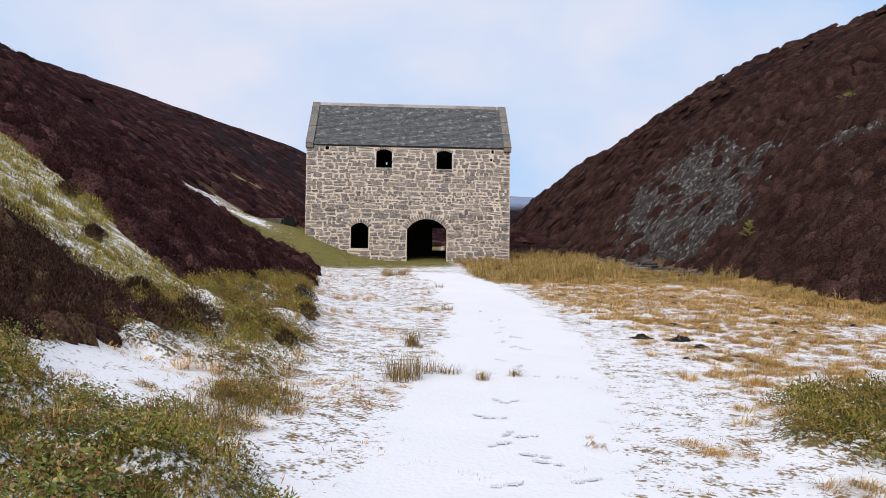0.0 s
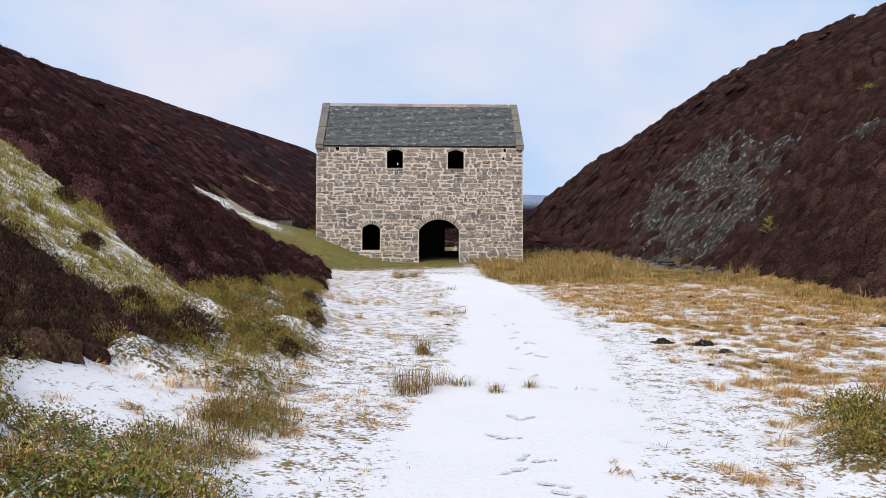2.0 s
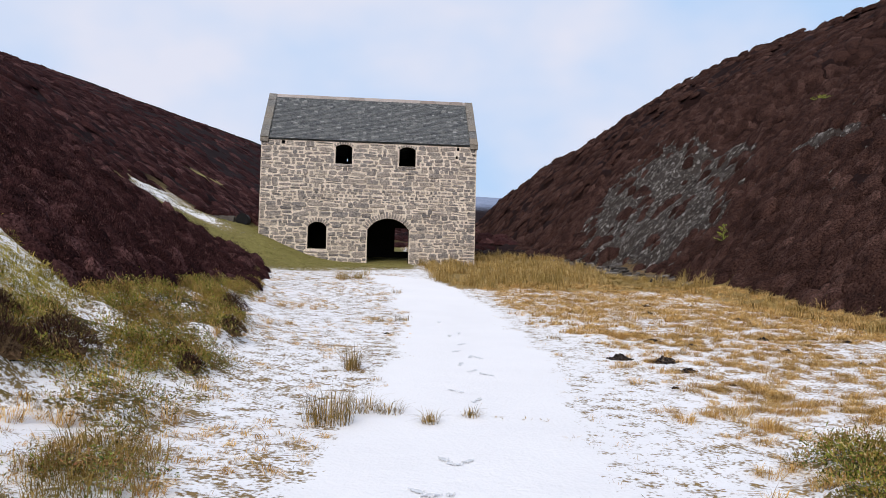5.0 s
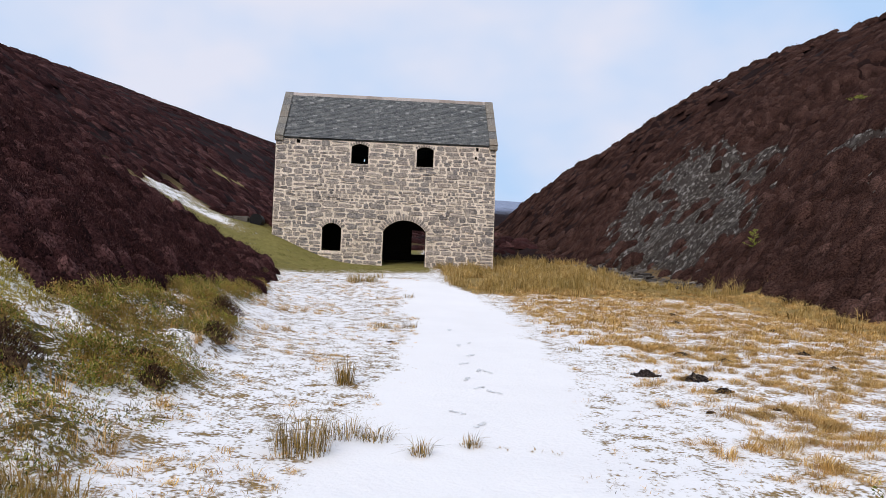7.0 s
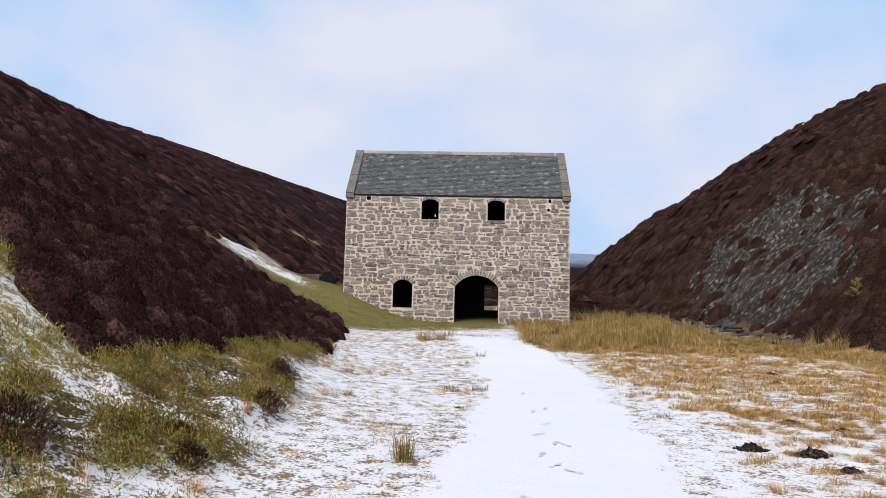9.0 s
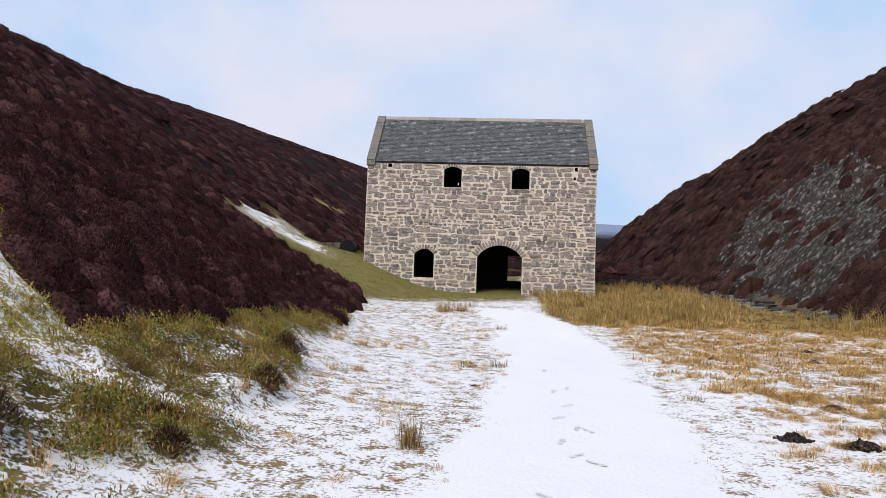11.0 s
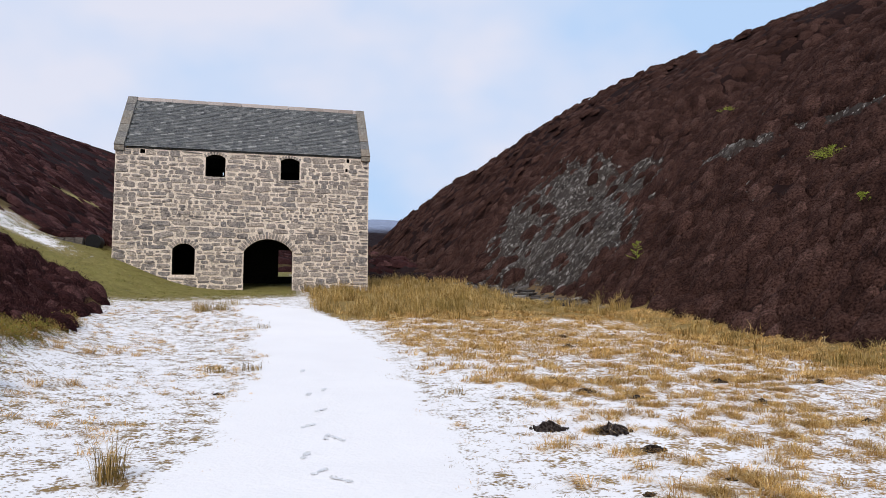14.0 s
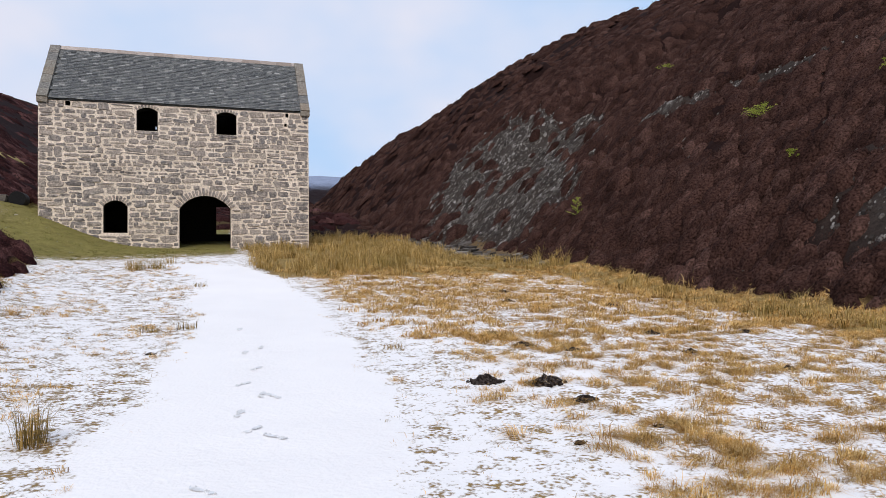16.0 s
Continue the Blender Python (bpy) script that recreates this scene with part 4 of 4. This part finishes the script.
    scatter("rushes", ru, x, y, rng.uniform(0.55, 1.25, len(x)), RUSH, "tall dry rushes along the hill foot", "rushes", rng, tall=(0.5 + 0.6 * rough(x, y, 2.5, 73)) * (1 - 0.6 * np.exp(-((x - 0.2 - 0.355 * (y - 3.7)) / 1.3) ** 2) * step(y, 26, 29)) * (1 - 0.3 * (1 - step(y, 28, 31))))
    # turf before the building
    tf = [tuft(rng, 24, 0.10, 0.16, 0.6, 0.012, 0.5) for _ in range(4)]
    x, y = spots(rng, 2800, -15, 3, 31, 52, lambda k, x, y: k["apron"] * 0.8)
    scatter("turf", tf, x, y, rng.uniform(0.7, 1.4, len(x)), TURF, "short green turf before the stone building", "grass", rng)
    # loose stone
    rocks = []
    for _ in range(6):
        bm = bmesh.new()
        bmesh.ops.create_cube(bm, size=0.8)
        bmesh.ops.triangulate(bm, faces=bm.faces[:])
        flat = rng.uniform(0.3, 0.7)
        for q in bm.verts:
            q.co = Vector((q.co.x * rng.uniform(0.8, 1.4), q.co.y * rng.uniform(0.6, 1.1), q.co.z * flat * rng.uniform(0.8, 1.2)))
        rocks.append((np.array([q.co[:] for q in bm.verts]), np.array([[q.index for q in f.verts] for f in bm.faces])))
        bm.free()
    xa, ya = spots(rng, 34000, 12.8, 26, 35, 61, lambda k, x, y: k["scree"])
    xb, yb = spots(rng, 15000, 15, 25, 14, 38, lambda k, x, y: k["scree"] + 0.04 * k["right"])
    x, y = np.concatenate([xa, xb]), np.concatenate([ya, yb])
    scatter("scree_stones", rocks, x, y, np.minimum(rng.gamma(1.2, 0.038, len(x)) + 0.04, 0.06 + 0.004 * y), SCREE, "loose grey broken stone on the hillside", "scree", rng, 0.02, smooth=False)
    x, y = spots(rng, 1500, 11.5, 15, 33, 50, lambda k, x, y: 0.9 * np.exp(-((x - np.interp(y, [30, 36, 41, 47, 60], [13.6, 12.9, 12.8, 13.6, 12.6])) / 0.9) ** 2))
    scatter("stream_stones", rocks, x, y, rng.gamma(2.0, 0.09, len(x)) + 0.06, SCREE, "dark wet stones in the stream bed", "stones", rng, 0.02, smooth=False)


plant_all()


# ---- single things on the ground ----
def water_strip():
    bm = bmesh.new()
    rows = []
    for y in np.linspace(35, 52, 30):
        c = float(np.interp(y, [30, 36, 41, 47, 60], [13.6, 12.9, 12.8, 13.6, 12.6]))
        z = float(land(c, y)) - 0.24
        rows.append([bm.verts.new((c + s * (0.5 + 0.12 * math.sin(3 * y + s)), y, z)) for s in (-1, 0, 1)])
    for a, b in zip(rows[:-1], rows[1:]):
        for i in range(2):
            bm.faces.new((a[i], a[i + 1], b[i + 1], b[i]))
    tagged(part("water", bm, WATER, None), "small dark stream between stones", "water", kind="structure")


def tuft_thing(name, x, y, n, h, spread, lean, w, bend, mat, label, category, seed, group="", wind=0.0):
    rng = np.random.default_rng(seed)
    v, t = tuft(rng, n, h, spread, lean, w, bend, wind)
    ob = new(name, mesh_from(name, v, t, mat))
    ob.location = (x, y, height(x, y))
    return tagged(ob, label, category, group)


def bush_thing(x, y, r, h, seed, mat, label):
    rng = np.random.default_rng(seed)
    v, t = cushion(rng, int(3200 * r), r, h, 0.008, 0.08, 14, 5, 0.62)
    v2, t2 = heath(rng, int(1300 * r), r * 0.7, h * 1.12, 0.009, 0.1)
    ob = new("heather_bush", mesh_from("heather_bush", np.concatenate([v, v2]), np.concatenate([t, t2 + len(v)]), mat))
    ob.location = (x, y, height(x, y) - 0.04)
    return tagged(ob, label, "heather bush", "dark heather bushes on the bank")


def molehill(x, y, r, h, seed):
    """A crumbly heap of wet soil."""
    rng = np.random.default_rng(seed)
    bm = bmesh.new()
    bmesh.ops.create_icosphere(bm, subdivisions=4, radius=1)
    off = Vector(rng.uniform(0, 50, 3))
    for v in bm.verts:
        q = math.hypot(v.co.x, v.co.y)
        edge = 1 + 0.35 * noise.noise(v.co * 1.7 + off)
        lump = noise.noise(v.co * 3 + off) * 0.5 + noise.noise(v.co * 8 + off) * 0.22
        v.co = Vector((v.co.x * r * 1.25 * edge, v.co.y * r * edge, max(-0.05, v.co.z * h * (1 + lump * 1.2) * (0.5 + 0.5 * (1 - q)) + lump * 0.02)))
    for i in range(70):
        a, q = rng.uniform(0, 2 * math.pi), rng.random() ** 0.6 * 1.35
        size = r * rng.uniform(0.05, 0.16)
        spin = Matrix.Rotation(rng.uniform(0, 3), 4, Vector(rng.normal(0, 1, 3)).normalized()) @ Matrix.Diagonal((size * 1.3, size, size * 0.8, 1))
        bmesh.ops.create_icosphere(bm, subdivisions=1, radius=1, matrix=Matrix.Translation((math.cos(a) * q * r * 1.2, math.sin(a) * q * r, max(0.01, h * (0.75 - 0.6 * q)))) @ spin)
    me = bpy.data.meshes.new("molehill")
    bm.to_mesh(me)
    bm.free()
    me.materials.append(SOIL)
    ob = new("molehill", me)
    ob.location = (x, y, height(x, y))
    return tagged(ob, "molehill of wet black soil in snowy straw grass", "molehill", "molehills in the field")


def sapling(x, y, h, wide, seed, label):
    """A young conifer: a stem, rising boughs and sprays of needles."""
    rng = np.random.default_rng(seed)
    tree = thing("conifer_sapling", label, "sapling", (x, y, height(x, y)), "young conifers on the hillside")
    bm = bmesh.new()
    bmesh.ops.create_cone(bm, segments=6, radius1=0.02 + 0.012 * h, radius2=0.006, depth=h, matrix=Matrix.Translation((0, 0, h / 2)))
    stem = part("trunk", bm, TWIG, tree)
    v, t = [], []
    tips = []
    for i in range(int(16 + 14 * wide)):
        f = rng.uniform(0.12, 0.95)
        a = rng.uniform(0, 2 * math.pi)
        ln = wide * (1.05 - f) * rng.uniform(0.7, 1.1) + 0.08
        tips.append((f * h, a, ln))
    for z0, a, ln in tips:
        d = np.array([math.cos(a), math.sin(a), 0.35])
        for j in range(int(26 + 40 * ln)):
            q = rng.uniform(0.1, 1.0)
            c = np.array([0, 0, z0]) + d * ln * q
            u = d * 0.6 + rng.normal(0, 0.6, 3)
            u = u / np.linalg.norm(u) * rng.uniform(0.04, 0.09)
            s = np.cross(u, rng.normal(0, 1, 3))
            s = s / np.linalg.norm(s) * 0.008
            k = 4 * len(v)
            v.append(np.array([c, c + u * 0.5 + s, c + u, c + u * 0.5 - s]))
            t += [(k, k + 1, k + 2), (k, k + 2, k + 3)]
    linked("crown", mesh_from("crown", np.concatenate(v), np.array(t), NEEDLES), tree, "yellow-green needle sprays")
    return tree


def footprint(x, y, yaw, seed):
    """A boot mark: sole and heel pressed in, with a crumbled rim."""
    rng = np.random.default_rng(seed)
    bm = bmesh.new()
    for cy, ly, lx in ((0.055, 0.075, 0.034), (-0.085, 0.036, 0.028)):
        n = 12
        mid = [bm.verts.new((lx * math.cos(i * 2 * math.pi / n) * rng.uniform(0.75, 1.1), cy + ly * math.sin(i * 2 * math.pi / n) * rng.uniform(0.8, 1.08), 0.004)) for i in range(n)]
        bm.faces.new(mid)
        for i in range(n):
            if rng.random() < 0.5:
                c = mid[i].co * 1.0
                bmesh.ops.create_icosphere(bm, subdivisions=1, radius=rng.uniform(0.006, 0.012), matrix=Matrix.Translation((c.x * 1.15, cy + (c.y - cy) * 1.15, 0.004)))
    me = bpy.data.meshes.new("footprint")
    bm.to_mesh(me)
    bm.free()
    me.materials.append(PRINT)
    ob = new("footprint", me)
    z = height(x, y)
    ex, ey = (height(x + 0.12, y) - height(x - 0.12, y)) / 0.24, (height(x, y + 0.12) - height(x, y - 0.12)) / 0.24
    ob.matrix_basis = Matrix.Translation((x, y, z + 0.006)) @ Vector((-ex, -ey, 1)).to_track_quat("Z", "Y").to_matrix().to_4x4() @ Matrix.Rotation(yaw, 4, "Z")
    return tagged(ob, "boot print trodden into thin snow", "footprint", "footprints along the path")


def culvert():
    """Low rubble wall with a dark mouth, beside the building."""
    rng = np.random.default_rng(9)
    base = height(-7.6, 44.4) + 0.14
    c = thing("stone_culvert", "low dark rubble wall with a black pipe mouth", "culvert", (-7.75, 44.55, base))
    for i in range(2):
        for j in range(5):
            if j == 4:
                continue
            w = 0.44 if j < 4 else 0.8
            x0 = -2.1 + 0.45 * j + rng.uniform(-0.06, 0.06)
            bm = box_bm(x0, rng.uniform(-0.05, 0.05), -0.36 + 0.34 * i, x0 + w - 0.03, 0.6, -0.03 + 0.34 * i, 0.05)
            for q in bm.verts:
                q.co += Vector(rng.uniform(-0.045, 0.045, 3))
            part("stone", bm, SCREE, c)
    # capped solid; its near-black colour stands in for the shaded hollow
    bm = bmesh.new()
    bmesh.ops.create_cone(bm, cap_ends=True, segments=20, radius1=0.36, radius2=0.36, depth=0.8, matrix=Matrix.Translation((0.1, 0.25, 0.12)) @ Matrix.Rotation(math.pi / 2, 4, "X"))
    part("pipe_mouth", bm, BLACK, c, "solid plug coloured black for the pipe's dark hollow")


def small_things():
    water_strip()
    culvert()
    tuft_thing("rush_tuft", -0.55, 10.5, 260, 0.5, 0.26, 0.4, 0.0055, 0.5, GREEN_RUSH, "wide clump of brown-green rushes in the snow", "rush", 31, "rush clumps by the path")
    tuft_thing("rush_tuft", -0.2, 11.1, 120, 0.3, 0.2, 0.5, 0.0055, 0.5, GREEN_RUSH, "clump of brown-green rushes in the snow", "rush", 32, "rush clumps by the path")
    tuft_thing("rush_tuft", -0.4, 13.8, 170, 0.5, 0.13, 0.35, 0.006, 0.5, GREEN_RUSH, "slim brown rush clump in the snow", "rush", 33, "rush clumps by the path")
    tuft_thing("rush_tuft", 0.1, 11.0, 110, 0.2, 0.16, 0.8, 0.006, 0.5, GREEN_RUSH, "low brown rush clump beside the path", "rush", 34, "rush clumps by the path")
    for i, (x, y, h) in enumerate([(0.52, 10.5, 0.2), (1.0, 10.8, 0.16)]):
        tuft_thing("rush_tuft", x, y, 80, h, 0.09, 0.9, 0.006, 0.5, GREEN_RUSH, "small dark rush tuft on the snowy path", "rush", 36 + i, "rush clumps by the path")
    for i, x in enumerate((1.3, 1.62, 1.8)):
        tuft_thing("rush_tuft", x, 10.75 - 0.06 * i, 14, 0.06, 0.05, 1.2, 0.008, 0.5, GREEN_RUSH, "tiny dark rush stubs on the snowy path", "rush", 38 + i, "rush clumps by the path")
    for i, (x, y, h, n) in enumerate([(-1.3, 31.3, 0.55, 160), (-0.7, 31.6, 0.5, 120), (0.6, 20.5, 0.25, 60), (0.0, 20.3, 0.25, 40), (-0.4, 33.5, 0.4, 60), (0.7, 27.5, 0.25, 40), (3.7, 17.6, 0.2, 40)]):
        tuft_thing("rush_tuft", x, y, int(n * 1.4), h, 0.1 + h * 0.35, 0.4, 0.008, 0.45, GREEN_RUSH if h < 0.4 else RUSH, "dull green rush clump near the snowy path", "rush", 50 + i, "rush clumps by the path")
    for i, (x, y) in enumerate([(0.0, 6.2), (-0.4, 6.5)]):
        tuft_thing("grass_tuft", x, y, 26, 0.05, 0.13, 0.9, 0.004, 0.4, GREEN_RUSH, "frosted grass stems lying in the snow", "grass tuft", 60 + i, "grass stems in the path")
    for i, (x, y, s) in enumerate([(-2.7, 9.2, 0.30), (-2.0, 9.9, 0.34), (-3.0, 9.0, 0.25), (-1.9, 7.2, 0.2), (-1.6, 8.0, 0.2), (-3.1, 16.2, 0.3), (-2.6, 14.6, 0.3), (3.4, 10.6, 0.2), (4.2, 10.2, 0.25), (2.0, 7.1, 0.12), (-3.4, 21.6, 0.28), (-3.0, 21.9, 0.3), (-2.5, 22.1, 0.3), (-2.1, 22.6, 0.25), (-1.7, 22.4, 0.22), (-2.3, 18.2, 0.22), (-1.9, 18.6, 0.2), (-2.1, 11.6, 0.2)]):
        tuft_thing("grass_tuft", x, y, 80, s, 0.1, 0.8, 0.006, 0.7, STRAW, "pale straw tussock bent over in thin snow", "grass tuft", 70 + i, "straw tussocks", wind=0.5)
    for i, (x, y, r, h) in enumerate([(-3.5, 11.0, 0.46, 0.42), (-3.75, 10.3, 0.4, 0.36), (-4.35, 11.3, 0.34, 0.32), (-2.5, 15.2, 0.3, 0.3), (-7.1, 15.0, 0.3, 0.3), (-5.8, 13.2, 0.26, 0.25), (-2.9, 17.4, 0.4, 0.4), (-2.7, 12.6, 0.26, 0.2), (-2.4, 12.2, 0.22, 0.22)]):
        bush_thing(x, y, r, h, 90 + i, BUSH, "dark purple-brown heather bush on the bank")
    for i, (x, y, r) in enumerate([(8.7, 25.4, 0.3), (8.1, 23.6, 0.28), (5.75, 18.7, 0.26), (5.7, 17.3, 0.28), (6.3, 16.75, 0.22), (4.2, 15.05, 0.36), (4.9, 14.8, 0.4), (4.95, 13.95, 0.24), (10.0, 21.9, 0.26),
                                   (10.35, 25.6, 0.22), (8.5, 18.0, 0.26), (8.0, 16.2, 0.22), (10.3, 17.7, 0.22), (8.5, 14.8, 0.2), (10.6, 14.4, 0.32), (4.1, 12.5, 0.1), (5.1, 12.8, 0.09), (0.2, 18.0, 0.12)]):
        molehill(x, y, r * 0.42, r * 0.24, 120 + i)
    for i, (x, y, h, w, lab) in enumerate([(16.1, 34.8, 1.0, 0.42, "upright yellow-green conifer sapling in heather"), (20.2, 28.1, 0.6, 0.95, "low spreading yellow-green conifer on the heather slope"),
                                           (21.6, 24.3, 0.5, 0.2, "slim yellow-green conifer sapling in heather"), (18.3, 24.9, 0.38, 0.18, "small yellow-green conifer sapling among stones"),
                                           (16.9, 18.0, 0.6, 0.3, "small yellow-green conifer sapling on scree"), (24.6, 40.2, 0.5, 0.8, "dull green low conifer high on the slope")]):
        sapling(x, y, h, w, 150 + i, lab)
    rng = np.random.default_rng(77)
    prints = [(0.82, 6.1, -0.3), (0.22, 6.0, -0.9), (0.62, 6.55, 0.5), (0.55, 6.75, 0.6), (0.6, 7.4, 0.9), (0.44, 7.5, 0.9), (0.3, 7.1, -0.5), (0.4, 8.15, 0.5), (0.28, 8.2, -0.3), (0.7, 9.0, 0.2), (0.55, 9.05, 0.4),
              (1.6, 13.45, 0.6), (1.32, 14.35, -0.5), (1.42, 13.75, -0.6), (1.7, 15.0, 0.3), (1.58, 15.1, 0.3), (1.4, 15.7, -0.4), (1.6, 16.6, -0.5), (1.5, 17.8, -0.3), (1.75, 18.2, 0.1), (1.5, 20.2, 0.0), (1.0, 12.3, 0.4), (1.2, 11.7, -0.3)]
    for i, (x, y, a) in enumerate(prints):
        footprint(x, y, a, 200 + i)


small_things()
